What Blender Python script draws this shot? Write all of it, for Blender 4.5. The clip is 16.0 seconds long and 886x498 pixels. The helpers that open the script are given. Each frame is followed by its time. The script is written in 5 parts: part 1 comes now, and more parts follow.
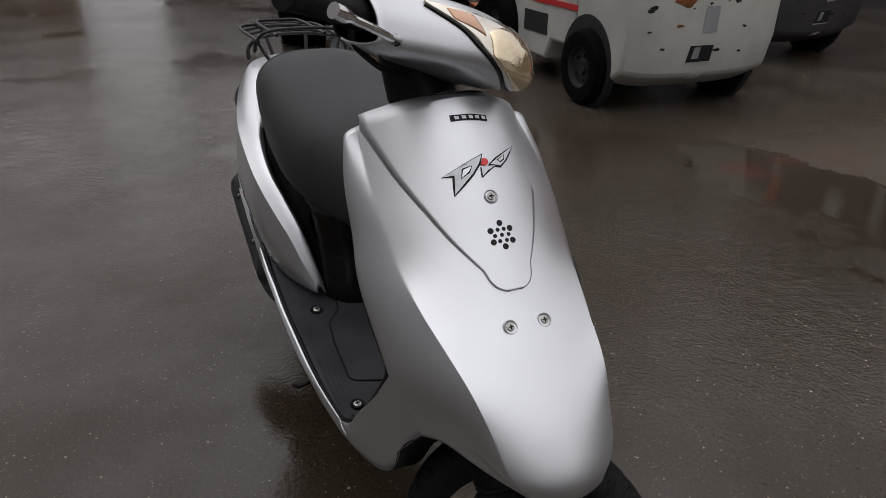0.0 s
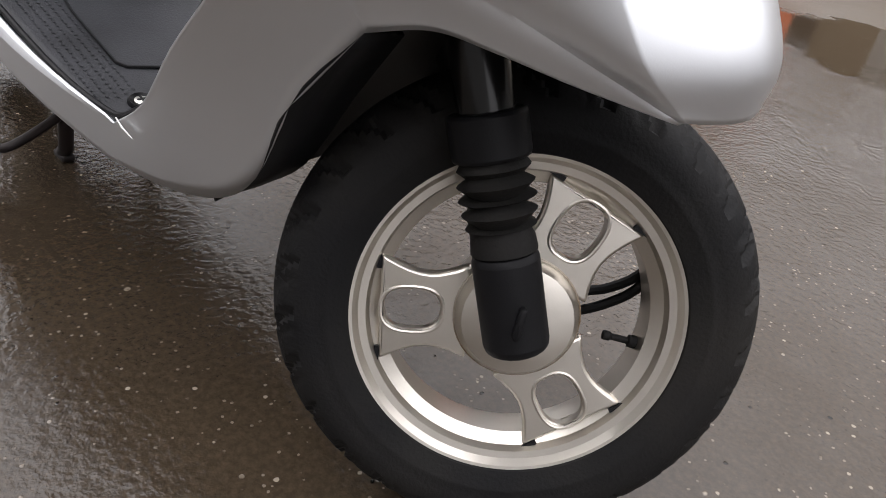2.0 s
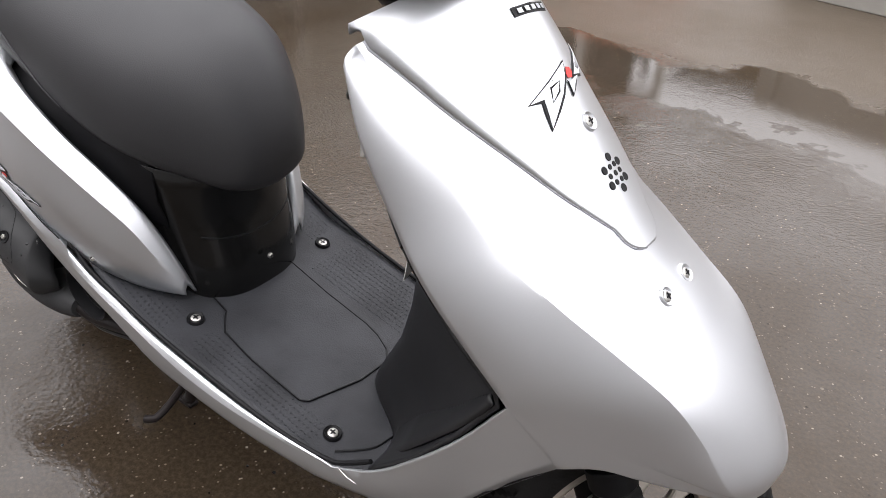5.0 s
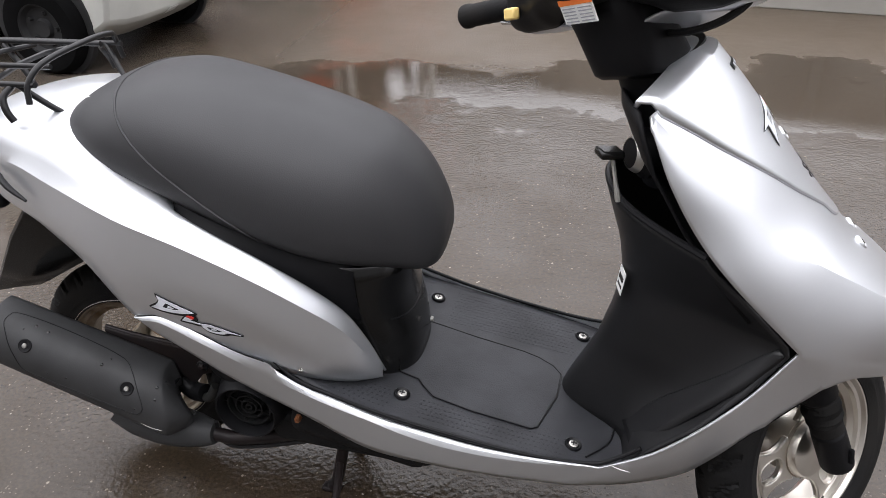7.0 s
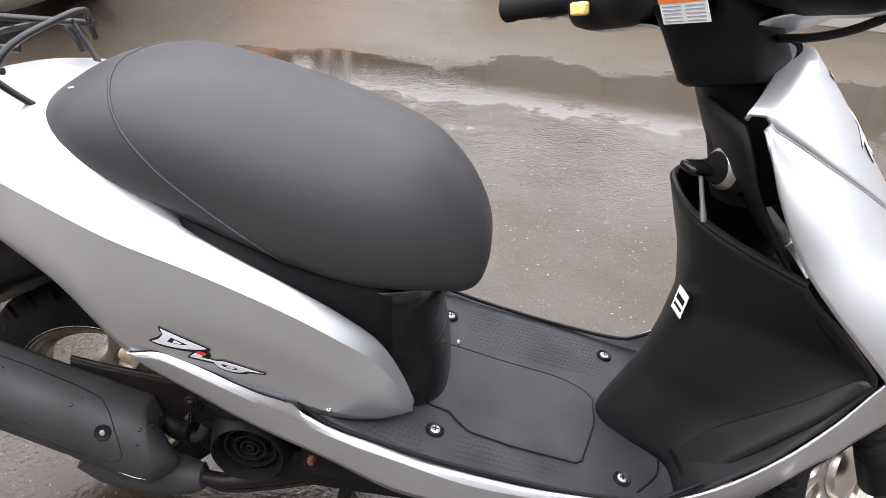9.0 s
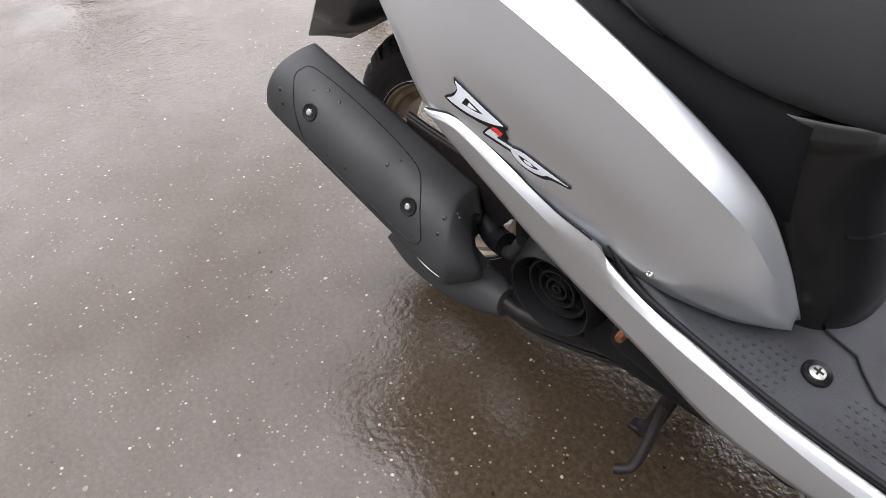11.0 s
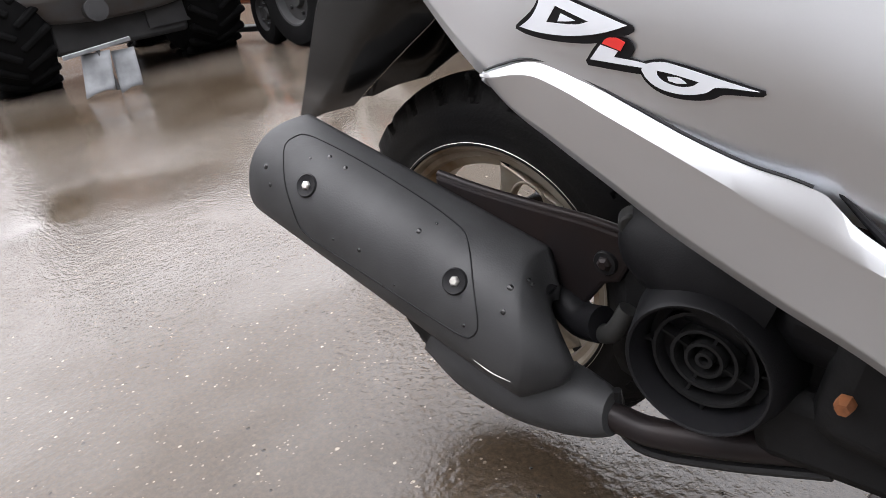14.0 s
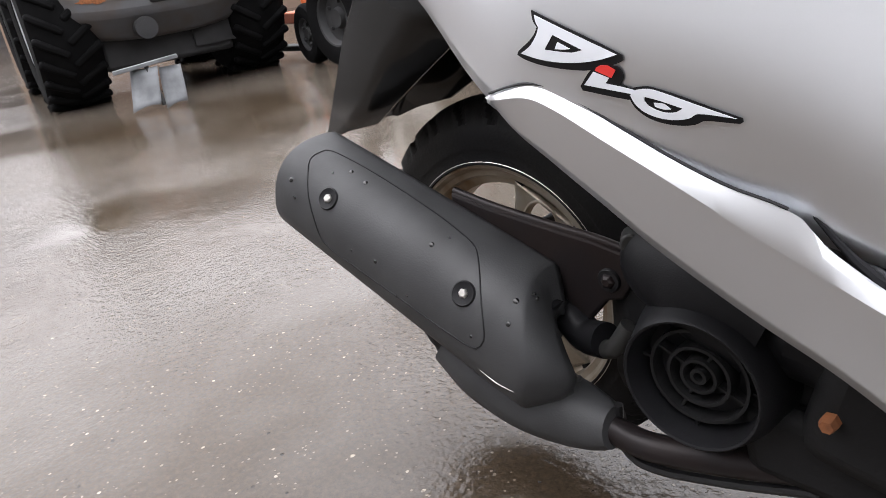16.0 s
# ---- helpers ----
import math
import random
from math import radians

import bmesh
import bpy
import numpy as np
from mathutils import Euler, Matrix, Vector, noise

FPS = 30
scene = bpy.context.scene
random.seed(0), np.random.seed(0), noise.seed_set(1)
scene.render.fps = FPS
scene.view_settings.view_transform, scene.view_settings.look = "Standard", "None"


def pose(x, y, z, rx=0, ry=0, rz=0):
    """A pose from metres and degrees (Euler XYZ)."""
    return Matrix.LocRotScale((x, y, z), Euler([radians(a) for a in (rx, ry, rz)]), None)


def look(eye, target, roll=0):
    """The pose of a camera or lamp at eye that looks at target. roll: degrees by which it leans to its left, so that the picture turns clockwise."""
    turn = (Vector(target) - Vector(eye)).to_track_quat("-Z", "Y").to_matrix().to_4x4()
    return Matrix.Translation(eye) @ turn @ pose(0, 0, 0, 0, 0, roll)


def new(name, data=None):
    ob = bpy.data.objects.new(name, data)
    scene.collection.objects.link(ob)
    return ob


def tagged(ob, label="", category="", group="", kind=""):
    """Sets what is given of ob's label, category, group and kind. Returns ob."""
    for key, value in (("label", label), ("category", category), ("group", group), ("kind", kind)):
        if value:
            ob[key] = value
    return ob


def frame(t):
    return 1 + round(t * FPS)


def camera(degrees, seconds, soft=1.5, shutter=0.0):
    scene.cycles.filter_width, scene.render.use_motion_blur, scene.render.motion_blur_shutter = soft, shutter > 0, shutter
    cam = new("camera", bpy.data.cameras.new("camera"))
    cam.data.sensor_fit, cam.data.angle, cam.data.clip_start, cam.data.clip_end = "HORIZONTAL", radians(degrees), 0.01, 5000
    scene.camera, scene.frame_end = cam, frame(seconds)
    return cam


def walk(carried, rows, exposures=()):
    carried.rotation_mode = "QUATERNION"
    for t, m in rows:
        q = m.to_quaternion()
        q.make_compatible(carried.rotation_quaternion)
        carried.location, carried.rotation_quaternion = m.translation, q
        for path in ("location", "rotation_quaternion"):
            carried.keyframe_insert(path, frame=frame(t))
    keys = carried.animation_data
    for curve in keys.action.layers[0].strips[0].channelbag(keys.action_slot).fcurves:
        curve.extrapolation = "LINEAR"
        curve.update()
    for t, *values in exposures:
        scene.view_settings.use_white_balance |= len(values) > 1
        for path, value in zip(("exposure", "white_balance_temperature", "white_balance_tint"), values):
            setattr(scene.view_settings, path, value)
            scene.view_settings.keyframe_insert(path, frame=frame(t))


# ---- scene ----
cam = camera(62.10, 16.0, soft=0.75)
PATH = [
    (0, (1.4200, -0.4606, 1.0976), (0.1855, 0.1140, 0.4684), 0.97),
    (0.5, (1.2729, -0.4968, 1.0478), (0.1633, 0.2090, 0.3262), 2.92),
    (1, (1.1326, -0.4653, 0.9325), (0.1542, 0.3237, 0.1138), 5.39),
    (1.5, (1.0443, -0.4345, 0.7159), (0.1512, 0.4508, -0.1018), 7.63),
    (2, (0.9954, -0.4195, 0.5705), (0.1784, 0.5444, -0.2378), 9.36),
    (2.2, (0.9764, -0.4076, 0.5773), (0.1957, 0.5392, -0.2852), 9.82),
    (2.5, (0.9815, -0.4157, 0.5623), (0.1838, 0.5409, -0.2734), 9.63),
    (3, (0.9890, -0.4288, 0.5942), (0.1902, 0.5281, -0.2402), 9.60),
    (3.5, (0.9890, -0.4476, 0.6939), (0.1872, 0.5071, -0.1402), 9.69),
    (4, (0.9655, -0.4870, 0.8272), (0.1895, 0.4762, -0.0214), 8.88),
    (4.3, (0.9466, -0.5295, 0.8883), (0.1876, 0.4550, 0.0488), 7.40),
    (4.5, (0.9338, -0.5499, 0.9241), (0.1775, 0.4406, 0.0892), 5.72),
    (5, (0.8494, -0.6226, 1.0143), (0.1452, 0.4205, 0.1983), 3.08),
    (5.2, (0.8038, -0.6632, 1.0426), (0.1331, 0.4120, 0.2400), 2.47),
    (7.3, (0.2920, -0.9677, 1.1222), (0.0625, 0.2924, 0.3414), -2.29),
    (7.5, (0.2420, -0.9630, 1.1277), (0.0609, 0.3022, 0.3426), -2.04),
    (8, (0.1076, -0.9488, 1.1408), (0.0766, 0.3508, 0.3923), -0.24),
    (8.2, (0.1007, -0.9418, 1.1480), (0.0935, 0.3720, 0.4242), 0.33),
    (10.3, (0.2297, -0.6450, 0.8991), (-0.3375, 0.3243, -0.0952), 2.58),
    (10.5, (0.2177, -0.6150, 0.8812), (-0.4593, 0.2767, -0.1171), 0.63),
    (11, (0.1702, -0.6042, 0.8475), (-0.6683, 0.1404, -0.1487), -6.16),
    (11.5, (0.0850, -0.6170, 0.7710), (-0.8210, 0.1640, -0.1350), -9.90),
    (11.7, (0.0525, -0.5829, 0.7013), (-0.9107, 0.2285, -0.1135), -10.35),
    (12, (0.0238, -0.5679, 0.6272), (-0.9809, 0.3073, -0.0617), -10.02),
    (12.5, (0.0017, -0.5614, 0.5605), (-0.9953, 0.3648, -0.0705), -10.67),
    (13, (-0.0038, -0.5601, 0.5676), (-0.9680, 0.3947, -0.0716), -10.18),
    (13.5, (0.0028, -0.5619, 0.5733), (-0.9630, 0.4040, -0.0466), -10.18),
    (14, (0.0106, -0.5625, 0.5789), (-0.9558, 0.4108, -0.0284), -10.28),
    (14.5, (0.0198, -0.5655, 0.5805), (-0.9490, 0.4144, -0.0120), -10.10),
    (15, (0.0277, -0.5645, 0.5808), (-0.9499, 0.4112, -0.0043), -10.38),
    (15.5, (0.0388, -0.5679, 0.5768), (-0.9669, 0.3902, 0.0107), -10.53),
    (16, (0.0453, -0.5693, 0.5811), (-0.9798, 0.3730, 0.0231), -9.53),
]
walk(cam, [(t, look(eye, at, roll)) for t, eye, at, roll in PATH],
     exposures=[(0, -1.85, 6440, 10), (1.2, -1.6, 6440, 10), (1.9, -0.45, 6440, 10), (2.6, 0.15, 6440, 10), (3.2, 0.4, 6440, 10), (4.2, 0.15, 6440, 10), (5.2, -0.2, 6440, 10), (7.3, -0.27, 6300, 10), (7.6, -0.14, 6300, 10), (8.2, 0.13, 6300, 10), (10.3, 0.46, 6300, 10), (11.0, 0.38, 6300, 10), (12.5, 0.54, 6300, 10), (13.2, 0.62, 6300, 10), (15.0, 0.5, 6300, 10), (16, 0.48, 6300, 10)])

# ---- world and light: an overcast, rainy day ----
world = bpy.data.worlds.new("overcast_sky")
scene.world = world
world.use_nodes = True
wn = world.node_tree.nodes
sky = wn.new("ShaderNodeTexSky")
sky.sky_type, sky.sun_disc = "NISHITA", False
sky.sun_elevation, sky.sun_rotation = radians(55), radians(200)
sky.air_density, sky.dust_density, sky.ozone_density = 2.0, 6.0, 1.0
up = wn.new("ShaderNodeTexCoord")
height = wn.new("ShaderNodeSeparateXYZ")
world.node_tree.links.new(up.outputs["Generated"], height.inputs[0])
rise = wn.new("ShaderNodeMapRange")
rise.inputs[1].default_value, rise.inputs[2].default_value = 0.0, 1.0
world.node_tree.links.new(height.outputs[2], rise.inputs[0])
cloud = wn.new("ShaderNodeMix")  # a closed cloud deck, brightest overhead
cloud.data_type = "RGBA"
cloud.inputs[6].default_value, cloud.inputs[7].default_value = (11.4, 11.1, 11.5, 1), (56.0, 54.5, 55.6, 1)
world.node_tree.links.new(rise.outputs[0], cloud.inputs[0])
grey = wn.new("ShaderNodeMix")
grey.data_type = "RGBA"
grey.inputs[0].default_value = 0.92
world.node_tree.links.new(sky.outputs[0], grey.inputs[6])
world.node_tree.links.new(cloud.outputs[2], grey.inputs[7])
world.node_tree.links.new(grey.outputs[2], wn["Background"].inputs[0])
wn["Background"].inputs[1].default_value = 0.10
sun_data = bpy.data.lights.new("sun", "SUN")
sun_data.energy, sun_data.angle, sun_data.color = 0.5, radians(40), (1.0, 0.98, 0.95)
sun = new("sun", sun_data)
sun.matrix_world = look((0, 0, 8), (1.2, 2.6, 0))


# ---- materials ----
def material(name, colour, rough=0.5, metal=0.0, grain=0.0, size=200.0, mottle=0.0, mottle_size=8.0, bump=0.0, coat=0.0, spots=None, spec=0.5):
    m = bpy.data.materials.new(name)
    m.use_nodes = True
    n, l = m.node_tree.nodes, m.node_tree.links
    b = n["Principled BSDF"]
    b.inputs["Base Color"].default_value = (*colour, 1)
    b.inputs["Roughness"].default_value = rough
    b.inputs["Metallic"].default_value = metal
    b.inputs["Coat Weight"].default_value = coat
    b.inputs["Specular IOR Level"].default_value = spec
    b.inputs["Coat Roughness"].default_value = 0.08
    co = n.new("ShaderNodeTexCoord")
    base = None
    if mottle or spots:
        big = n.new("ShaderNodeTexNoise")
        big.inputs["Scale"].default_value, big.inputs["Detail"].default_value = mottle_size, 6
        l.new(co.outputs["Object"], big.inputs["Vector"])
        mix = n.new("ShaderNodeMix")
        mix.data_type = "RGBA"
        other = spots or tuple(c * (1 - mottle) for c in colour)
        ramp = n.new("ShaderNodeMapRange")
        ramp.inputs[1].default_value, ramp.inputs[2].default_value = 0.38, 0.68
        l.new(big.outputs["Fac"], ramp.inputs[0])
        l.new(ramp.outputs[0], mix.inputs[0])
        mix.inputs[6].default_value, mix.inputs[7].default_value = (*colour, 1), (*other, 1)
        l.new(mix.outputs[2], b.inputs["Base Color"])
        rr = n.new("ShaderNodeMapRange")
        rr.inputs[3].default_value, rr.inputs[4].default_value = rough, min(1, rough * 1.35)
        l.new(big.outputs["Fac"], rr.inputs[0])
        l.new(rr.outputs[0], b.inputs["Roughness"])
    if grain or bump:
        fine = n.new("ShaderNodeTexNoise")
        fine.inputs["Scale"].default_value, fine.inputs["Detail"].default_value = size, 3
        l.new(co.outputs["Object"], fine.inputs["Vector"])
        bp = n.new("ShaderNodeBump")
        bp.inputs["Strength"].default_value, bp.inputs["Distance"].default_value = max(grain, bump), 0.002
        l.new(fine.outputs["Fac"], bp.inputs["Height"])
        l.new(bp.outputs[0], b.inputs["Normal"])
    return m


SILVER = material("silver_paint", (0.645, 0.66, 0.685), 0.34, 0.92, grain=0.02, size=900, coat=0.35, mottle=0.05, mottle_size=5)
BLACK = material("black_plastic", (0.008, 0.008, 0.009), 0.40, grain=0.10, size=700, mottle=0.25, mottle_size=12, spec=0.13)
SHIELD = material("satin_black_plastic", (0.011, 0.011, 0.012), 0.34, grain=0.08, size=700, mottle=0.3, mottle_size=9, spec=0.32)
GLOSS = material("gloss_black_plastic", (0.006, 0.006, 0.006), 0.20, grain=0.03, size=500, coat=0.1, spec=0.3)
FLOOR_PLASTIC = material("floor_plastic", (0.029, 0.030, 0.034), 0.42, grain=0.25, size=420, mottle=0.4, mottle_size=14, spec=0.2)
VINYL = material("seat_vinyl", (0.032, 0.032, 0.034), 0.46, grain=0.12, size=650, mottle=0.15, mottle_size=6, spec=0.28)
GUARD = material("guard_plastic", (0.034, 0.0345, 0.036), 0.48, grain=0.10, size=500, mottle=0.3, mottle_size=18, spec=0.28)
RUBBER = material("tyre_rubber", (0.0055, 0.0055, 0.006), 0.55, grain=0.3, size=300, spots=(0.014, 0.013, 0.012), mottle_size=9, spec=0.14)
ALLOY = material("champagne_alloy", (0.62, 0.585, 0.53), 0.27, 0.95, grain=0.05, size=500, mottle=0.12, mottle_size=9)
DULL_ALLOY = material("stained_alloy", (0.36, 0.33, 0.28), 0.42, 0.75, spots=(0.15, 0.09, 0.04), mottle_size=14)
RUSTY_HUB = material("rust_stained_drum", (0.30, 0.24, 0.17), 0.5, 0.6, spots=(0.11, 0.055, 0.02), mottle_size=26)
ZINC = material("zinc_screw", (0.50, 0.49, 0.46), 0.34, 0.9, mottle=0.2, mottle_size=60)
CHROME = material("chrome", (0.8, 0.8, 0.8), 0.12, 1.0)
GALVANISED_GREY = material("dull_cast_alloy", (0.034, 0.034, 0.033), 0.5, 0.6, mottle=0.3, mottle_size=40)
STEEL_BLACK = material("black_steel", (0.010, 0.010, 0.011), 0.35, 0.0, grain=0.05, size=300, spec=0.3)
BROWN_STEEL = material("brown_black_steel", (0.014, 0.0115, 0.0120), 0.36, 0.2, mottle=0.4, mottle_size=25, spots=(0.017, 0.012, 0.011), spec=0.2)
RUST = material("rust", (0.24, 0.085, 0.028), 0.8, 0.1, mottle=0.5, mottle_size=60)
WHITE = material("white_sticker", (0.75, 0.75, 0.74), 0.35)
INK = material("black_print", (0.006, 0.006, 0.007), 0.4, spec=0.2)
ENGINE = material("dark_engine_plastic", (0.0075, 0.0075, 0.008), 0.55, spec=0.2, grain=0.2, size=200, mottle=0.4, mottle_size=20)
PRINT_SILVER = material("silver_print", (0.62, 0.64, 0.68), 0.35)
RED = material("red_print", (0.60, 0.035, 0.03), 0.35)
ORANGE_PRINT = material("orange_print", (0.80, 0.20, 0.04), 0.4)
GREY_PRINT = material("grey_print", (0.35, 0.36, 0.38), 0.5)
YELLOW_BUTTON = material("yellowed_button", (0.75, 0.55, 0.20), 0.4)


# ---- mesh helpers ----
def spline(points, n):
    """Catmull-Rom through the points, n samples at even steps of chord length."""
    p = np.array(points, float)
    d = np.linalg.norm(np.diff(p, axis=0), axis=1)
    k = np.concatenate([[0], np.cumsum(np.maximum(d, 1e-6))])
    tan = np.zeros_like(p)
    tan[1:-1] = (p[2:] - p[:-2]) / (k[2:] - k[:-2])[:, None]
    tan[0], tan[-1] = (p[1] - p[0]) / (k[1] - k[0]), (p[-1] - p[-2]) / (k[-1] - k[-2])
    out = []
    for s in np.linspace(0, k[-1], n):
        i = min(len(k) - 2, max(0, int(np.searchsorted(k, s, "right")) - 1))
        h = k[i + 1] - k[i]
        u = (s - k[i]) / h
        out.append((2 * u**3 - 3 * u**2 + 1) * p[i] + (u**3 - 2 * u**2 + u) * h * tan[i]
                   + (-2 * u**3 + 3 * u**2) * p[i + 1] + (u**3 - u**2) * h * tan[i + 1])
    return np.array(out)


def by_index(points, per):
    """Like spline, but with a fixed number of samples between neighbouring points."""
    p = np.array(points, float)
    tan = np.gradient(p, axis=0)
    out = []
    for i in range(len(p) - 1):
        for u in np.linspace(0, 1, per, endpoint=False):
            out.append((2 * u**3 - 3 * u**2 + 1) * p[i] + (u**3 - 2 * u**2 + u) * tan[i]
                       + (-2 * u**3 + 3 * u**2) * p[i + 1] + (u**3 - u**2) * tan[i + 1])
    return np.array(out + [p[-1]])


def grid_mesh(rows, bm=None, wrap=False):
    bm = bm or bmesh.new()
    v = [[bm.verts.new(p) for p in r] for r in rows]
    for a, b in zip(v, v[1:]):
        m = len(a)
        for j in range(m if wrap else m - 1):
            q = [a[j], a[(j + 1) % m], b[(j + 1) % m], b[j]]
            if len(set(q)) == 4:
                bm.faces.new(q)
    return bm


def tidy(bm, weld=1e-5):
    bmesh.ops.remove_doubles(bm, verts=bm.verts, dist=weld)
    bmesh.ops.recalc_face_normals(bm, faces=bm.faces)
    return bm


def mirror_y(bm, mid=0.0):
    g = bmesh.ops.duplicate(bm, geom=bm.verts[:] + bm.edges[:] + bm.faces[:])["geom"]
    for v in [e for e in g if isinstance(e, bmesh.types.BMVert)]:
        v.co.y = 2 * mid - v.co.y
    return tidy(bm, 1e-4)


def part(name, bm, mat, parent=None, label="", smooth=True, thick=0.0, bevel=0.0, at=None, offset=-1, out=None, sharp=38):
    me = bpy.data.meshes.new(name)
    if not any(len(f.verts) == 0 for f in bm.faces):
        bmesh.ops.recalc_face_normals(bm, faces=bm.faces)
    if out is not None and sum(f.normal.dot(Vector(out)) * f.calc_area() for f in bm.faces) < 0:
        bmesh.ops.reverse_faces(bm, faces=bm.faces)
    bm.to_mesh(me)
    bm.free()
    me.materials.append(mat)
    if smooth:
        me.polygons.foreach_set("use_smooth", [True] * len(me.polygons))
    ob = new(name, me)
    if at is not None:
        ob.matrix_world = at
    if parent is not None:
        ob.parent = parent
        ob.matrix_parent_inverse = parent.matrix_world.inverted()
    if thick:
        m = ob.modifiers.new("thickness", "SOLIDIFY")
        m.thickness, m.offset = thick, offset
    if bevel:
        m = ob.modifiers.new("edges", "BEVEL")
        m.width, m.segments, m.limit_method, m.angle_limit = bevel, 2, "ANGLE", radians(35)
    if smooth:
        try:
            me.set_sharp_from_angle(angle=radians(sharp))
        except AttributeError:
            pass
    if label:
        tagged(ob, label)
    return ob


def box(size, centre=(0, 0, 0), bm=None, rot=None):
    bm = bm or bmesh.new()
    m = Matrix.Translation(centre) @ (rot or Matrix()) @ Matrix.Diagonal((*size, 1))
    bmesh.ops.create_cube(bm, size=1, matrix=m)
    return bm


def tube(path, r, seg=10, bm=None, caps=True):
    bm = bm or bmesh.new()
    p = np.array(path, float)
    rad = np.broadcast_to(np.array(r, float), (len(p),))
    t = np.gradient(p, axis=0)
    t /= np.linalg.norm(t, axis=1)[:, None]
    ref = np.array([0.0, 0.0, 1.0]) if abs(t[0][2]) < 0.9 else np.array([1.0, 0.0, 0.0])
    u = np.cross(t[0], ref)
    rings = []
    for i in range(len(p)):
        u = u - t[i] * (u @ t[i])
        u /= np.linalg.norm(u)
        w = np.cross(t[i], u)
        rings.append([bm.verts.new(p[i] + rad[i] * (u * math.cos(a) + w * math.sin(a))) for a in np.linspace(0, 2 * math.pi, seg, endpoint=False)])
    for a, b in zip(rings, rings[1:]):
        for j in range(seg):
            bm.faces.new([a[j], a[(j + 1) % seg], b[(j + 1) % seg], b[j]])
    if caps:
        bm.faces.new(rings[0][::-1])
        bm.faces.new(rings[-1])
    return bm


def lathe(profile, seg=64, bm=None):
    """Turns a profile of (radius, along) round the y axis."""
    bm = bm or bmesh.new()
    rows = []
    for a in np.linspace(0, 2 * math.pi, seg, endpoint=False):
        rows.append([bm.verts.new((r * math.cos(a), y, r * math.sin(a))) for r, y in profile])
    for i in range(seg):
        a, b = rows[i], rows[(i + 1) % seg]
        for j in range(len(profile) - 1):
            bm.faces.new([a[j], a[j + 1], b[j + 1], b[j]])
    return tidy(bm, 1e-6)


def outline_plate(loops, thick, bm=None, m=None):
    """A plate in the local xz plane from an outer loop and holes, thick along y."""
    bm2 = bmesh.new()
    edges = []
    for loop in loops:
        vs = [bm2.verts.new((x, 0, z)) for x, z in loop]
        edges += [bm2.edges.new((vs[i], vs[(i + 1) % len(vs)])) for i in range(len(vs))]
    bmesh.ops.triangle_fill(bm2, use_beauty=True, use_dissolve=False, edges=edges)
    g = bmesh.ops.extrude_face_region(bm2, geom=bm2.faces[:])["geom"]
    bmesh.ops.translate(bm2, verts=[v for v in g if isinstance(v, bmesh.types.BMVert)], vec=(0, -thick, 0))
    bmesh.ops.recalc_face_normals(bm2, faces=bm2.faces)
    if m is not None:
        bm2.transform(m)
    return bm2


def oval(cx, cz, a, b, n=20, power=2.0):
    return [(cx + a * math.copysign(abs(math.cos(t)) ** (2 / power), math.cos(t)), cz + b * math.copysign(abs(math.sin(t)) ** (2 / power), math.sin(t)))
            for t in np.linspace(0, 2 * math.pi, n, endpoint=False)]


def empty(name, m, label, category, group=""):
    ob = new(name)
    ob.empty_display_size = 0.1
    ob.matrix_world = m
    return tagged(ob, label, category, group)


# ---- ground ----
RUST_STAINS = [(-1.09, 2.94, 0.10), (-0.96, 2.80, 0.16), (-1.00, 2.24, 0.14), (-1.03, 2.51, 0.09)]


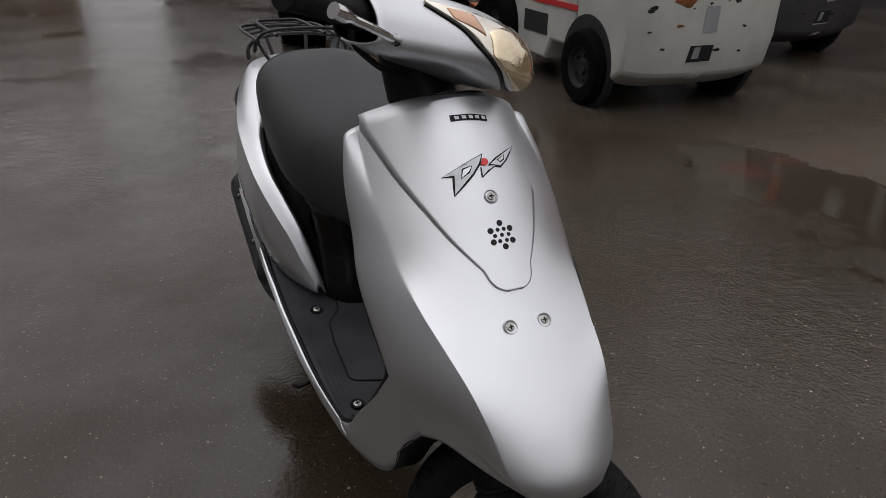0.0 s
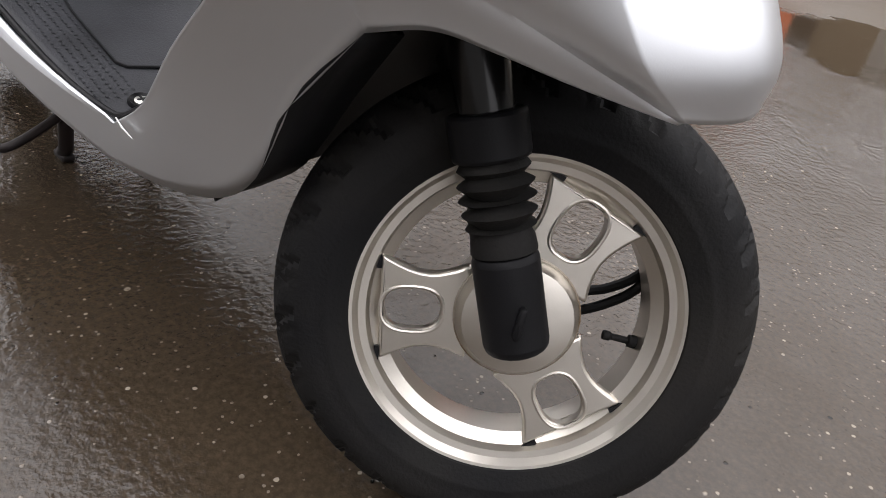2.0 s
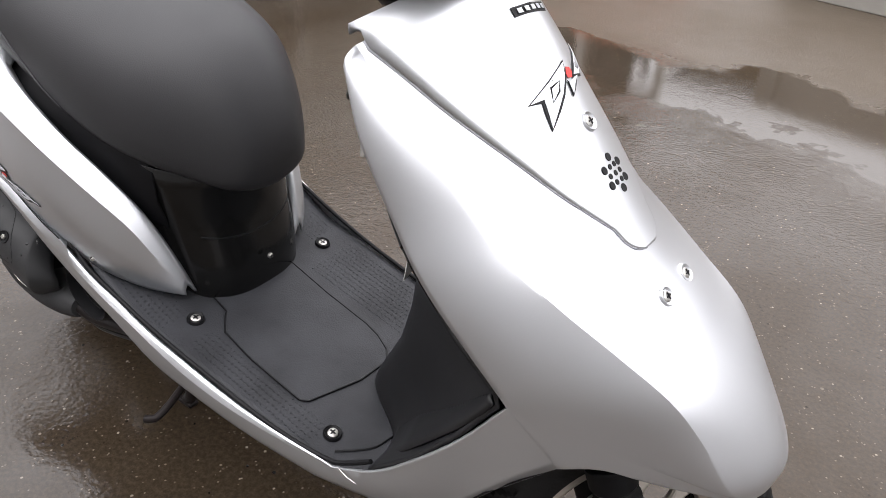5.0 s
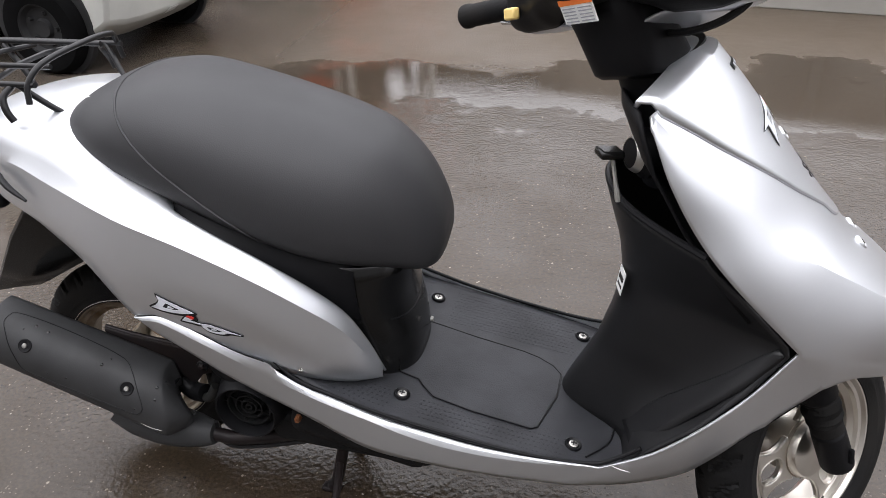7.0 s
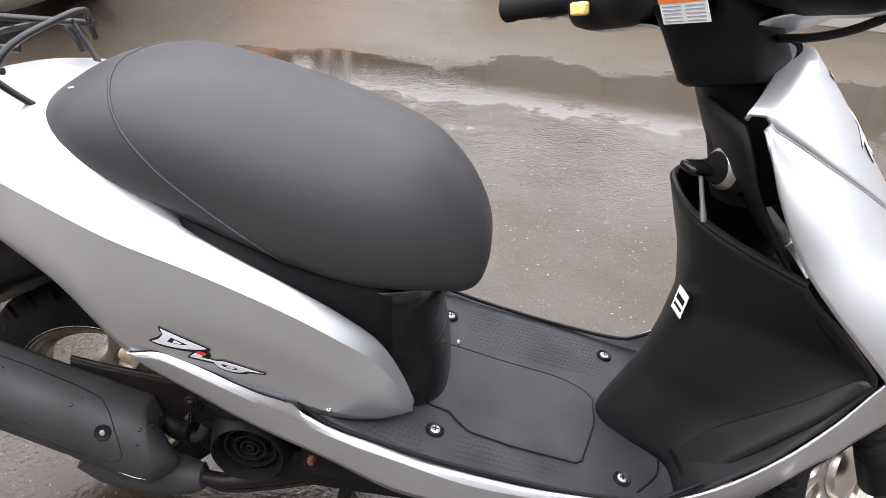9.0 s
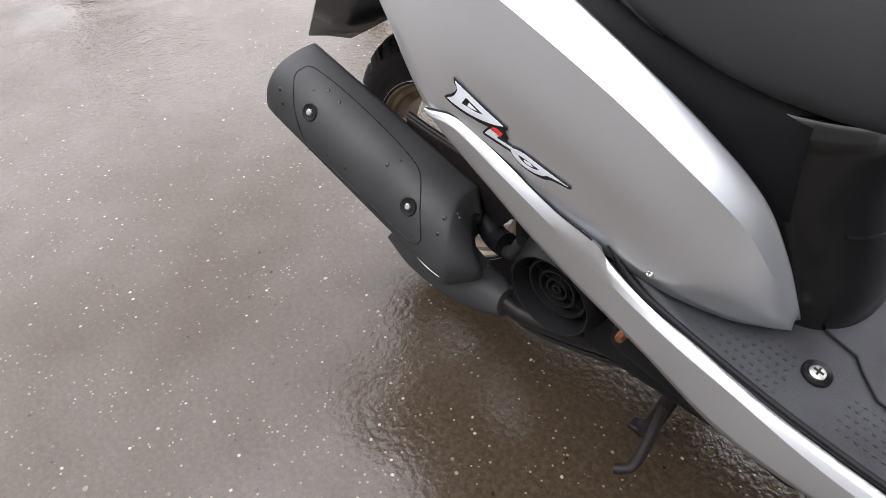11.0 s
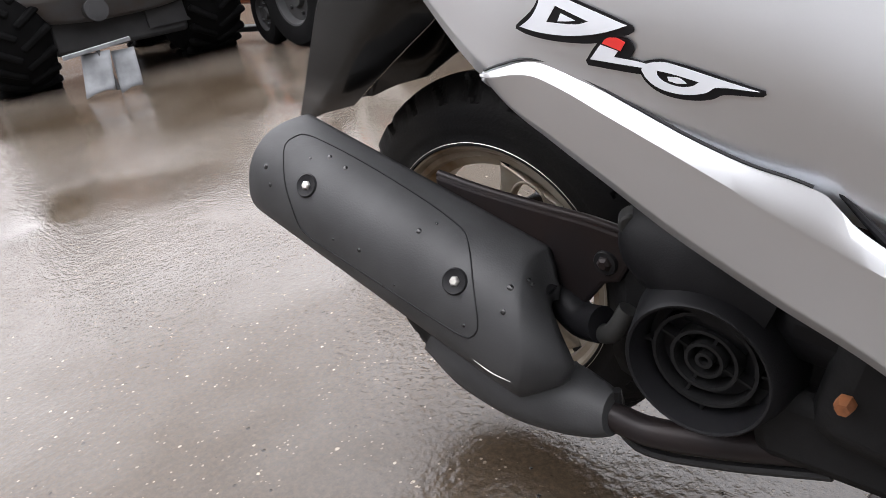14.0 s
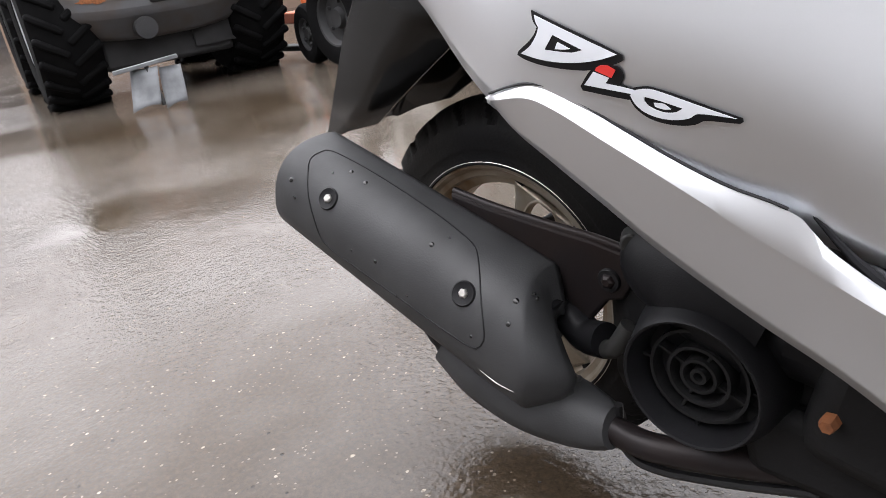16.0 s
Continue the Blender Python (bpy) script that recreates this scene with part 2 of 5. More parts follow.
def ground_material():
    m = bpy.data.materials.new("wet_asphalt")
    m.use_nodes = True
    n, l = m.node_tree.nodes, m.node_tree.links
    b = n["Principled BSDF"]
    co = n.new("ShaderNodeTexCoord")

    def noise_node(scale, detail=4, rough=0.55):
        t = n.new("ShaderNodeTexNoise")
        t.inputs["Scale"].default_value, t.inputs["Detail"].default_value, t.inputs["Roughness"].default_value = scale, detail, rough
        l.new(co.outputs["Object"], t.inputs["Vector"])
        return t

    def ranged(src, a, b_, c=0.0, d=1.0):
        r = n.new("ShaderNodeMapRange")
        for i, v in enumerate((a, b_, c, d)):
            r.inputs[i + 1].default_value = v
        l.new(src, r.inputs[0])
        return r.outputs[0]

    def mixed(fac, a, b_):
        x = n.new("ShaderNodeMix")
        x.data_type = "RGBA"
        l.new(fac, x.inputs[0])
        for i, v in ((6, a), (7, b_)):
            if isinstance(v, tuple):
                x.inputs[i].default_value = (*v, 1)
            else:
                l.new(v, x.inputs[i])
        return x.outputs[2]

    def calc(op, x, y):
        t = n.new("ShaderNodeMath")
        t.operation = op
        for i, v in enumerate((x, y)):
            if isinstance(v, (int, float)):
                t.inputs[i].default_value = v
            else:
                l.new(v, t.inputs[i])
        return t.outputs[0]

    sep = n.new("ShaderNodeSeparateXYZ")
    l.new(co.outputs["Object"], sep.inputs[0])
    # grit and stains
    stain = ranged(noise_node(0.8, 5).outputs["Fac"], 0.35, 0.7)
    fine = noise_node(120, 6, 0.75).outputs["Fac"]
    colour = mixed(stain, (0.035, 0.0260, 0.0178), (0.021, 0.0154, 0.0103))
    colour = mixed(ranged(fine, 0.42, 0.72), colour, (0.052, 0.0375, 0.0245))
    specks = None
    for scale, size, shade in ((16, 0.025, (0.22, 0.19, 0.15)), (38, 0.075, (0.22, 0.19, 0.15)), (80, 0.13, (0.13, 0.108, 0.085)), (27, 0.05, (0.010, 0.009, 0.008))):
        vor = n.new("ShaderNodeTexVoronoi")
        vor.inputs["Scale"].default_value = scale
        l.new(co.outputs["Object"], vor.inputs["Vector"])
        some = ranged(noise_node(scale * 0.23, 2).outputs["Fac"], 0.45, 0.53)
        rough_edge = calc("ADD", vor.outputs["Distance"], calc("MULTIPLY", calc("SUBTRACT", noise_node(scale * 4, 2).outputs["Fac"], 0.5), 0.16))
        fleck = calc("MULTIPLY", ranged(rough_edge, size, size + 0.03, 1, 0), some)
        colour = mixed(fleck, colour, shade)
        specks = fleck if specks is None else calc("MAXIMUM", specks, fleck)
    # rust-red drips near the parked machines
    for cx, cy, r in RUST_STAINS:
        dx, dy = calc("SUBTRACT", sep.outputs[0], cx), calc("SUBTRACT", sep.outputs[1], cy)
        far = calc("SQRT", calc("ADD", calc("MULTIPLY", dx, dx), calc("MULTIPLY", dy, dy)), 0)
        far = calc("ADD", far, calc("MULTIPLY", noise_node(9, 4).outputs["Fac"], r * 1.2))
        colour = mixed(ranged(far, r * 1.1, r * 1.7, .6, 0), colour, (0.08, 0.022, 0.010))
    # paler grey-brown patches, coming in towards -x
    pale_patches = calc("MULTIPLY", ranged(noise_node(0.75, 6, 0.65).outputs["Fac"], 0.40, 0.60), ranged(sep.outputs[0], -0.9, -2.2))
    colour = mixed(calc("MULTIPLY", pale_patches, 0.75), colour, (0.100, 0.085, 0.071))
    # standing water: one long shallow pool beyond the scooter, smaller hollows elsewhere
    wob = noise_node(1.1, 6, 0.6).outputs["Fac"]
    off = calc("ABSOLUTE", calc("SUBTRACT", sep.outputs[1], 2.25), 0)
    pool = calc("SUBTRACT", calc("ADD", 0.38, calc("MULTIPLY", calc("SUBTRACT", wob, 0.5), 2.3)), off)
    ends = ranged(calc("ABSOLUTE", calc("ADD", sep.outputs[0], -0.6), 0), 1.3, 3.6, 0.0, 1.2)
    pool = ranged(calc("SUBTRACT", pool, ends), -0.05, 0.07)
    hollow = ranged(noise_node(0.55, 3).outputs["Fac"], 0.52, 0.60)
    beyond = ranged(calc("ADD", sep.outputs[1], calc("MULTIPLY", wob, 1.2)), 2.75, 3.25)
    hollow = calc("MULTIPLY", hollow, calc("SUBTRACT", 1.0, beyond))
    matt = calc("MULTIPLY", calc("MULTIPLY", calc("SUBTRACT", 1.0, pool), beyond), ranged(sep.outputs[0], -2.1, -1.0))
    # broad sky reflection beyond the pool is put into a paler base colour
    l.new(mixed(calc("MULTIPLY", matt, 0.7), colour, (0.088, 0.069, 0.050)), b.inputs["Base Color"])
    water = calc("MAXIMUM", pool, calc("MULTIPLY", hollow, 0.85))
    l.new(calc("ADD", ranged(water, 0, 1, 0.045, 0.01), calc("MULTIPLY", matt, 0.34)), b.inputs["Roughness"])
    rip = noise_node(85, 3, 0.55).outputs["Fac"]
    wave = noise_node(14, 3, 0.5).outputs["Fac"]
    sand = noise_node(330, 3, 0.7).outputs["Fac"]
    height = calc("ADD", calc("ADD", calc("MULTIPLY", rip, 0.85), calc("MULTIPLY", sand, 0.10)), calc("ADD", calc("MULTIPLY", wave, 0.9), calc("MULTIPLY", specks, 0.35)))
    bp = n.new("ShaderNodeBump")
    bp.inputs["Distance"].default_value = 0.006
    l.new(ranged(water, 0, 1, 0.36, 0.05), bp.inputs["Strength"])
    l.new(height, bp.inputs["Height"])
    l.new(bp.outputs[0], b.inputs["Normal"])
    # thin dry-looking patches show more of the brown, soaked ones more of the sky
    patch = calc("ADD", calc("MULTIPLY", noise_node(1.7, 6, 0.62).outputs["Fac"], 0.7), calc("MULTIPLY", noise_node(0.45, 3).outputs["Fac"], 0.3))
    l.new(calc("MAXIMUM", calc("SUBTRACT", ranged(patch, 0.40, 0.60, 1.31, 1.50), calc("MULTIPLY", matt, 0.02)), calc("MULTIPLY", pool, 1.60)), b.inputs["IOR"])
    return m


WET = ground_material()
bm = bmesh.new()
bmesh.ops.create_grid(bm, x_segments=40, y_segments=40, size=60)
tagged(part("ground", bm, WET, smooth=False), "wet brown-grey asphalt yard with puddles and grit", "ground", kind="structure")

CONCRETE = material("wall_concrete", (0.30, 0.285, 0.26), 0.8, mottle=0.25, mottle_size=1.5, grain=0.2, size=60)
WALL_AT = pose(3.32, 3.55, 0, 0, 0, -14)
wall = part("wall_north", box((7, 0.25, 0.72), (0, 0, .36)), CONCRETE, smooth=False, at=WALL_AT)
for i in range(9):
    part("panel_post", box((.07, .03, .70), (-3.40 + .84 * i, -.135, .35)), CONCRETE, wall, smooth=False, at=WALL_AT, bevel=.006)
part("plinth", box((7, .03, .10), (0, -.137, .05)), CONCRETE, wall, smooth=False, at=WALL_AT, bevel=.006)
tagged(wall, "grey painted panel wall at the edge of the yard", "wall", kind="structure")

# ---- the scooter ----
scooter = empty("motor_scooter", pose(0, 0, 0), "silver motor scooter with black seat, parked on its centre stand", "scooter")

# front cover: centre line, mid, crease and rear edge, from the top down to the nose
COVER_C = [(.490, 0, .853), (.537, 0, .800), (.584, 0, .741), (.632, 0, .683), (.686, 0, .624), (.741, 0, .577), (.793, 0, .532), (.829, 0, .4945), (.854, 0, .457), (.852, 0, .427)]
COVER_K = [(.418, -.138, .808), (.470, -.142, .757), (.527, -.142, .706), (.585, -.138, .654), (.647, -.132, .619), (.703, -.1215, .588), (.756, -.110, .555), (.791, -.098, .514), (.822, -.084, .463), (.840, -.055, .432)]
COVER_E = [(.420, -.158, .793), (.445, -.167, .735), (.485, -.170, .668), (.535, -.178, .610), (.626, -.170, .515), (.675, -.153, .503), (.712, -.134, .488), (.749, -.115, .473), (.786, -.092, .456), (.8385, -.0565, .4312)]


MID = -.0065
COVER_C = [(x, MID, z) for x, _, z in COVER_C]
C_LINE, K_LINE, E_LINE = by_index(COVER_C, 8), by_index(COVER_K, 8), np.concatenate([by_index(COVER_E[:5], 8), by_index(COVER_E[4:], 8)[1:]])
OUT = np.array([0.62, 0, 0.78])
# below the crease the flank runs on to the wheel arch
COVER_LOW = [COVER_E[4], (.674, -.141, .439), (.712, -.125, .450), (.748, -.110, .447), (.788, -.088, .439), (.8370, -.0580, .4302)]
FLANK_LOW = np.concatenate([E_LINE[:32], [np.array(COVER_LOW[0]) * (1 - u) + np.array(COVER_LOW[1]) * u for u in np.linspace(0, 1, 8, endpoint=False)], by_index(COVER_LOW[1:], 8)])


def face_point(i, s, lift=0.0):
    """Front face of the cover at row i, s from the centre line (0) to the crease (1)."""
    j, f = min(int(i), len(C_LINE) - 2), i - min(int(i), len(C_LINE) - 2)
    a, b = C_LINE[j] * (1 - f) + C_LINE[j + 1] * f, K_LINE[j] * (1 - f) + K_LINE[j + 1] * f
    q = 1.85
    return a + (b - a) * np.array([s ** q, s, s ** q]) + OUT * (0.003 * (1 - s * s) + lift)


rows = []
for i in range(len(C_LINE)):
    k, e = K_LINE[i], E_LINE[i]
    face = [face_point(i, s) for s in (0, .08, .18, .3, .42, .54, .66, .76, .85, .91, .95, .98, 1)]
    side = [k + (e - k) * s + np.array([0.0, -0.005, 0.002]) * 4 * s * (1 - s) * min(1.0, np.linalg.norm(e - k) / .03) for s in (.03, .08, .15, .28, .42, .56, .7, .84, .93, 1)]
    low = e + (FLANK_LOW[i] - e) * 1.0
    under = [e + (low - e) * q + np.array([0, -.004, 0]) * 4 * q * (1 - q) * (np.linalg.norm(low - e) / .07) for q in (.12, .3, .5, .7, .88, 1)]
    rows.append(face + side + under)
FAR = [1, 1.05, 1.06, 1.01, .96, .925, .915, .92, .95, 1]
whole = []
for i, r in enumerate(rows):
    f = np.interp(i / 8, range(10), FAR)
    whole.append([(p[0], MID + (MID - p[1]) * f, p[2]) for p in r[:0:-1]] + r)

# the lower skirt and sill, one sheet on each side
SILL_T2 = [(.400, -.178, .280), (.470, -.184, .325), (.531, -.188, .390), (.583, -.180, .450), (.624, -.170, .512), (.675, -.153, .502), (.712, -.134, .487), (.749, -.115, .472), (.786, -.092, .457), (.826, -.062, .445)]
SILL_B2 = [(.356, -.168, .222), (.440, -.156, .229), (.515, -.146, .252), (.560, -.140, .290), (.615, -.150, .372), (.674, -.141, .439), (.712, -.125, .450), (.748, -.110, .447), (.788, -.088, .439), (.830, -.060, .431)]
# along the sill: top edge, crease under the bright chamfer, and lower edge, as x, y, z
SILL_TOP = [(-.286, -.2030, .4870), (-.276, -.2050, .4900), (-.264, -.2060, .4930), (-.250, -.2065, .4955), (-.236, -.2065, .4945), (-.212, -.2060, .4850), (-.180, -.2055, .4690), (-.150, -.2065, .4545), (-.118, -.2072, .4415), (-.090, -.2075, .4335),
            (-.082, -.2075, .4300), (-.072, -.2065, .4180), (-.055, -.2050, .4045), (-.025, -.2025, .3860), (.010, -.2000, .3715), (.080, -.1970, .3420), (.162, -.1935, .3175), (.230, -.1905, .3020), (.300, -.1870, .2920), (.400, -.1780, .2820)]
SILL_CREASE = [(-.286, -.2040, .4855), (-.272, -.2090, .4865), (-.256, -.2110, .4885), (-.240, -.2125, .4880), (-.225, -.2130, .4825), (-.193, -.2130, .4660), (-.162, -.2130, .4500), (-.133, -.2125, .4345), (-.105, -.2120, .4195), (-.080, -.2112, .4065),
               (-.056, -.2105, .3935), (.000, -.2090, .3665), (.057, -.2065, .3435), (.108, -.2045, .3220), (.152, -.2025, .3075), (.220, -.1985, .2935), (.300, -.1915, .2850), (.400, -.1795, .2785)]
SILL_LOW = [(-.288, -.1990, .4840), (-.276, -.1985, .4700), (-.241, -.1975, .4430), (-.205, -.1970, .4180), (-.171, -.1970, .3945), (-.138, -.1970, .3750), (-.108, -.1965, .3580), (-.061, -.1955, .3330), (-.035, -.1920, .3140), (.040, -.1860, .2640), (.140, -.1820, .2410), (.262, -.1780, .2310), (.356, -.1680, .2220)]


def along_x(points, x):
    """A smooth line through the points, read at x."""
    p = np.array(points)
    t = np.gradient(p[:, 1:], p[:, 0], axis=0)
    i = min(len(p) - 2, max(0, int(np.searchsorted(p[:, 0], x, "right")) - 1))
    h = p[i + 1, 0] - p[i, 0]
    u = min(1.0, max(0.0, (x - p[i, 0]) / h))
    q = (2 * u**3 - 3 * u**2 + 1) * p[i, 1:] + (u**3 - 2 * u**2 + u) * h * t[i] + (-2 * u**3 + 3 * u**2) * p[i + 1, 1:] + (u**3 - u**2) * h * t[i + 1]
    return np.array([x, *q])


rows = []
for x in np.concatenate([np.linspace(-.286, -.20, 20), np.linspace(-.194, -.02, 32), np.linspace(-.01, .385, 30)]):
    a, k = along_x(SILL_TOP, x), along_x(SILL_CREASE, x)
    b = along_x(SILL_LOW, x - .002 - .042 * min(1.0, max(0.0, (x - .18) / .2)) ** 1.5)
    flange = min(1.0, max(0.0, (-.075 - x) / .012))
    h = np.linalg.norm(k - b)
    rows.append([a + np.array([0, .009, -.007]) * flange, a, a * .5 + k * .5 + np.array([0, -.0006, .0006]), k, k * .97 + b * .03 + np.array([0, -.0002, 0])]
                + [k + (b - k) * q + np.array([0, -.05 * h * q * (1 - q), 0]) for q in np.linspace(.12, 1, 7)])
top, bot = list(by_index(SILL_T2[:5], 4)), list(by_index(SILL_B2[:5], 4))
top, bot = top + [np.array(COVER_E[4])], bot + [np.array(COVER_LOW[1])]
for a, b in zip(top, bot):
    h = np.linalg.norm(a - b)
    w = min(1.0, max(0.0, (.47 - a[0]) / .07))
    last = max(0.0, min(1.0, (.63 - b[0]) / .16))
    k = .05
    rows.append([a, a, a + (b - a) * k * .5 + np.array([0, -.001 * w, 0]), a + (b - a) * k + np.array([0, -.0014 * w, 0]), a + (b - a) * (k + .02) + np.array([0, -.0014 * w, 0])]
                + [a + (b - a) * q + np.array([0, -.10 * h * q * (1 - q), 0]) * last for q in np.linspace(k + .10, 1, 7)])
seam = [np.array(COVER_E[4]) * (1 - u / 8) + np.array(COVER_LOW[1]) * u / 8 for u in (0, 0, 0, 0, 1, 2, 3, 4, 5, 6, 7, 8)]
rows[-1] = seam
front_cover = part("front_cover", tidy(grid_mesh(whole, mirror_y(grid_mesh(rows)))), SILVER, scooter, "silver front cover with a pointed nose, running into the skirts", thick=0.004, out=OUT, sharp=24)

shut = [along_x(SILL_TOP, x) + np.array([0, -.0004, .0012]) for x in np.linspace(-.282, -.088, 40)]
for s in (1, -1):
    part("shut_line", tube([(x, y * s, z) for x, y, z in shut], .0009, 6), INK, scooter)

# black lining of the front wheel arch
arch = by_index(SILL_B2[2:], 3)
rows = []
for p in arch:
    rows.append([(p[0] - 0.02 * s, p[1] * (1 - s) * .965, p[2] + min(0.16, max(0.0, (0.80 - p[0]) * 0.9)) * s * (2 - s) + 0.003) for s in np.linspace(0, 1, 7)])
part("wheel_arch_lining", mirror_y(grid_mesh(rows)), BLACK, scooter, thick=0.003)

rows = []
for a in np.linspace(radians(122), radians(174), 14):
    rows.append([(.700 + .238 * math.cos(a), y, .210 + .238 * math.sin(a) - .02 * (y / .13) ** 2) for y in np.linspace(-.122, .122, 11)])
part("inner_fender", grid_mesh(rows), BLACK, scooter, thick=.003)
edge_a = by_index(SILL_B2[2:6], 4)
edge_b = by_index([(.530, -.118, .262), (.575, -.105, .300), (.622, -.100, .372), (.665, -.100, .43)], 4)
for s in (1, -1):
    flip = np.array([1, s, 1])
    part("arch_flap", grid_mesh([[a * flip, (a * .5 + b * .5) * flip, b * flip] for a, b in zip(edge_a, edge_b)]), BLACK, scooter, thick=.003)

# inner leg shield
LIP_DROP = .030


def shield_x(z, y):
    zz = [0.26, 0.30, 0.38, 0.45, 0.515, 0.58, 0.645, 0.70, 0.73]
    edge_x = np.interp(z, zz, [.435, .452, .525, .58, .622, .563, .502, .465, .45])
    edge_y = np.interp(z, zz, [.165, .172, .182, .176, .166, .176, .168, .164, .16])
    mid_x = np.interp(z, zz, [.33, .345, .385, .405, .415, .405, .385, .370, .365])
    s0 = np.interp(z, zz, [.36, .38, .46, .60, .75, .90, 1.1, 1.3, 1.3])
    u = min(1, abs(y) / edge_y)
    g = (1 - math.exp(-(u / s0) ** 2.6)) / (1 - math.exp(-(1 / s0) ** 2.6))
    return mid_x + (edge_x - mid_x) * g, edge_y


rows = []
for z in np.linspace(0.262, 0.672, 26):
    r = []
    for s in np.linspace(-1, 1, 41):
        _, ey = shield_x(z, 0)
        y = s * ey
        x, _ = shield_x(z, y)
        drop = LIP_DROP * max(0, (z - 0.59) / 0.082) * abs(s) ** 1.5
        r.append((x + drop * 0.5, y, z - drop))
    rows.append(r)
part("leg_shield", tidy(grid_mesh(rows)), SHIELD, scooter, "black inner leg shield with an open pocket", thick=0.004)
rows = [[(xx - bulge * (1 - (y / w) ** 2), y, z) for y in np.linspace(-w, w, 17)] for xx, w, bulge, z in ((.408, .110, .02, .800), (.414, .128, .025, .780), (.430, .140, .02, .735), (.470, .152, .01, .67), (.522, .160, .0, .60), (.565, .160, -.01, .55))]
part("pocket_back", grid_mesh(rows), BLACK, scooter, thick=0.004)


# footboard
def floor_z(x):
    return 0.274 - 0.217 * (x - 0.36) + (0.055 * max(0, (0.06 - x) / 0.14) ** 1.4)


rows = []
for x in np.linspace(-0.088, 0.455, 40):
    ey = np.interp(x, [-.09, .0, .16, .30, .40, .455], [.190, .195, .189, .182, .172, .165])
    rows.append([(x, y, floor_z(x) + (0.012 * max(0, (x - .38) / .07) ** 2)) for y in np.linspace(-ey, ey, 33)])
footboard = part("footboard", grid_mesh(rows), FLOOR_PLASTIC, scooter, "dark grey ribbed plastic footboard", thick=0.006)
part("belly", box((0.56, 0.27, 0.07), (0.13, 0, 0.262), rot=Matrix.Rotation(radians(10), 4, "Y")), BLACK, scooter, bevel=0.03)

# rear body: cross sections from the lower edge over the top
BODY = [
    (-.600, (-.030, .605), (-.050, .640), (-.055, .680), (-.045, .715), .725),
    (-.540, (-.080, .590), (-.112, .630), (-.115, .685), (-.090, .735), .750),
    (-.460, (-.124, .575), (-.149, .625), (-.148, .698), (-.115, .745), .765),
    (-.380, (-.162, .550), (-.178, .602), (-.174, .679), (-.130, .735), .762),
    (-.280, (-.199, .478), (-.206, .550), (-.196, .646), (-.150, .681), .700),
    (-.180, (-.2015, .450), (-.214, .527), (-.204, .614), (-.168, .634), .614),
    (-.090, (-.1985, .418), (-.209, .492), (-.200, .570), (-.172, .588), .568),
    (-.030, (-.187, .395), (-.191, .450), (-.182, .520), (-.156, .538), .518),
    (.015, (-.160, .371), (-.166, .410), (-.160, .470), (-.138, .486), .466),
    (.042, (-.138, .360), (-.144, .380), (-.140, .415), (-.124, .427), .407),
    (.060, (-.119, .352), (-.119, .360), (-.116, .366), (-.112, .369), .350),
]
secs = by_index([[x, *a, *b, *c, *d, t] for x, a, b, c, d, t in BODY], 6)
rows = []
for q in secs:
    x = q[0]
    pts = [(x, q[1], q[2]), (x, q[3], q[4]), (x, q[5], q[6]), (x, q[7], q[8]), (x, (q[7] + .012) * min(1.0, max(0.0, (x + .28) / .06)), q[9])]
    a = by_index(pts[:3], 5)
    b = by_index(pts[2:], 5)
    rows.append(list(a) + list(b[1:]))
rear_body = part("rear_body", mirror_y(grid_mesh(rows)), SILVER, scooter, "silver rear side covers and tail", thick=0.004, sharp=24)

# black pedestal under the seat
rows = []
for z, xf, w in ((.30, .103, .112), (.36, .102, .114), (.40, .098, .115), (.43, .091, .116), (.47, .089, .118), (.52, .100, .122), (.55, .106, .124)):
    rows.append([(xf - 0.17 + 0.17 * max(0.0, math.cos(a)) ** 0.55, w * math.copysign(abs(math.sin(a)) ** 0.7, math.sin(a)), z) for a in np.linspace(-math.pi / 2, math.pi / 2, 33)])
pedestal = part("seat_pedestal", grid_mesh(rows), GLOSS, scooter, "glossy black plastic pedestal under the seat", thick=0.004)

# black storage box between the side covers, under the seat
rows = []
for x, w, z in ((-.34, .120, .700), (-.28, .142, .670), (-.18, .158, .632), (-.09, .150, .590), (-.03, .136, .572), (.03, .120, .560)):
    low = .50 if x < -.12 else .40
    rows.append([(x, -w * .80, low), (x, -w, z - .06), (x, -w, z - .02), (x, -w * .9, z), (x, w * .9, z), (x, w, z - .02), (x, w, z - .06), (x, w * .80, low)])
part("storage_box", grid_mesh(rows), BLACK, scooter, thick=.003)

# seat
SEAT = [(-.433, .022, .696, .704), (-.425, .064, .690, .730), (-.394, .104, .686, .761), (-.335, .134, .670, .788), (-.250, .151, .642, .801), (-.150, .158, .598, .781),
        (-.050, .157, .558, .753), (.030, .139, .534, .728), (.076, .112, .519, .706), (.113, .086, .509, .670), (.136, .062, .516, .632), (.147, .041, .545, .600), (.150, .013, .566, .580)]
rows = []
for x, w, zb, zt in by_index(SEAT, 5):
    r = []
    for a in np.linspace(0, 2 * math.pi, 40, endpoint=False):
        cy, cz = math.cos(a), math.sin(a)
        y = w * math.copysign(abs(cy) ** (0.72 if cz > 0 or x < 0 else 0.72 + min(.5, x * 5)), cy)
        zc = zb + (zt - zb) * 0.36
        z = zc + ((zt - zc) if cz > 0 else (zc - zb)) * math.copysign(abs(cz) ** (0.85 if cz > 0 else 0.6), cz)
        r.append((x, y, z))
    rows.append(r)
bm = grid_mesh(rows, wrap=True)
bmesh.ops.holes_fill(bm, edges=bm.edges, sides=0)
seat = part("seat", tidy(bm), VINYL, scooter, "black vinyl seat with a stitched seam")


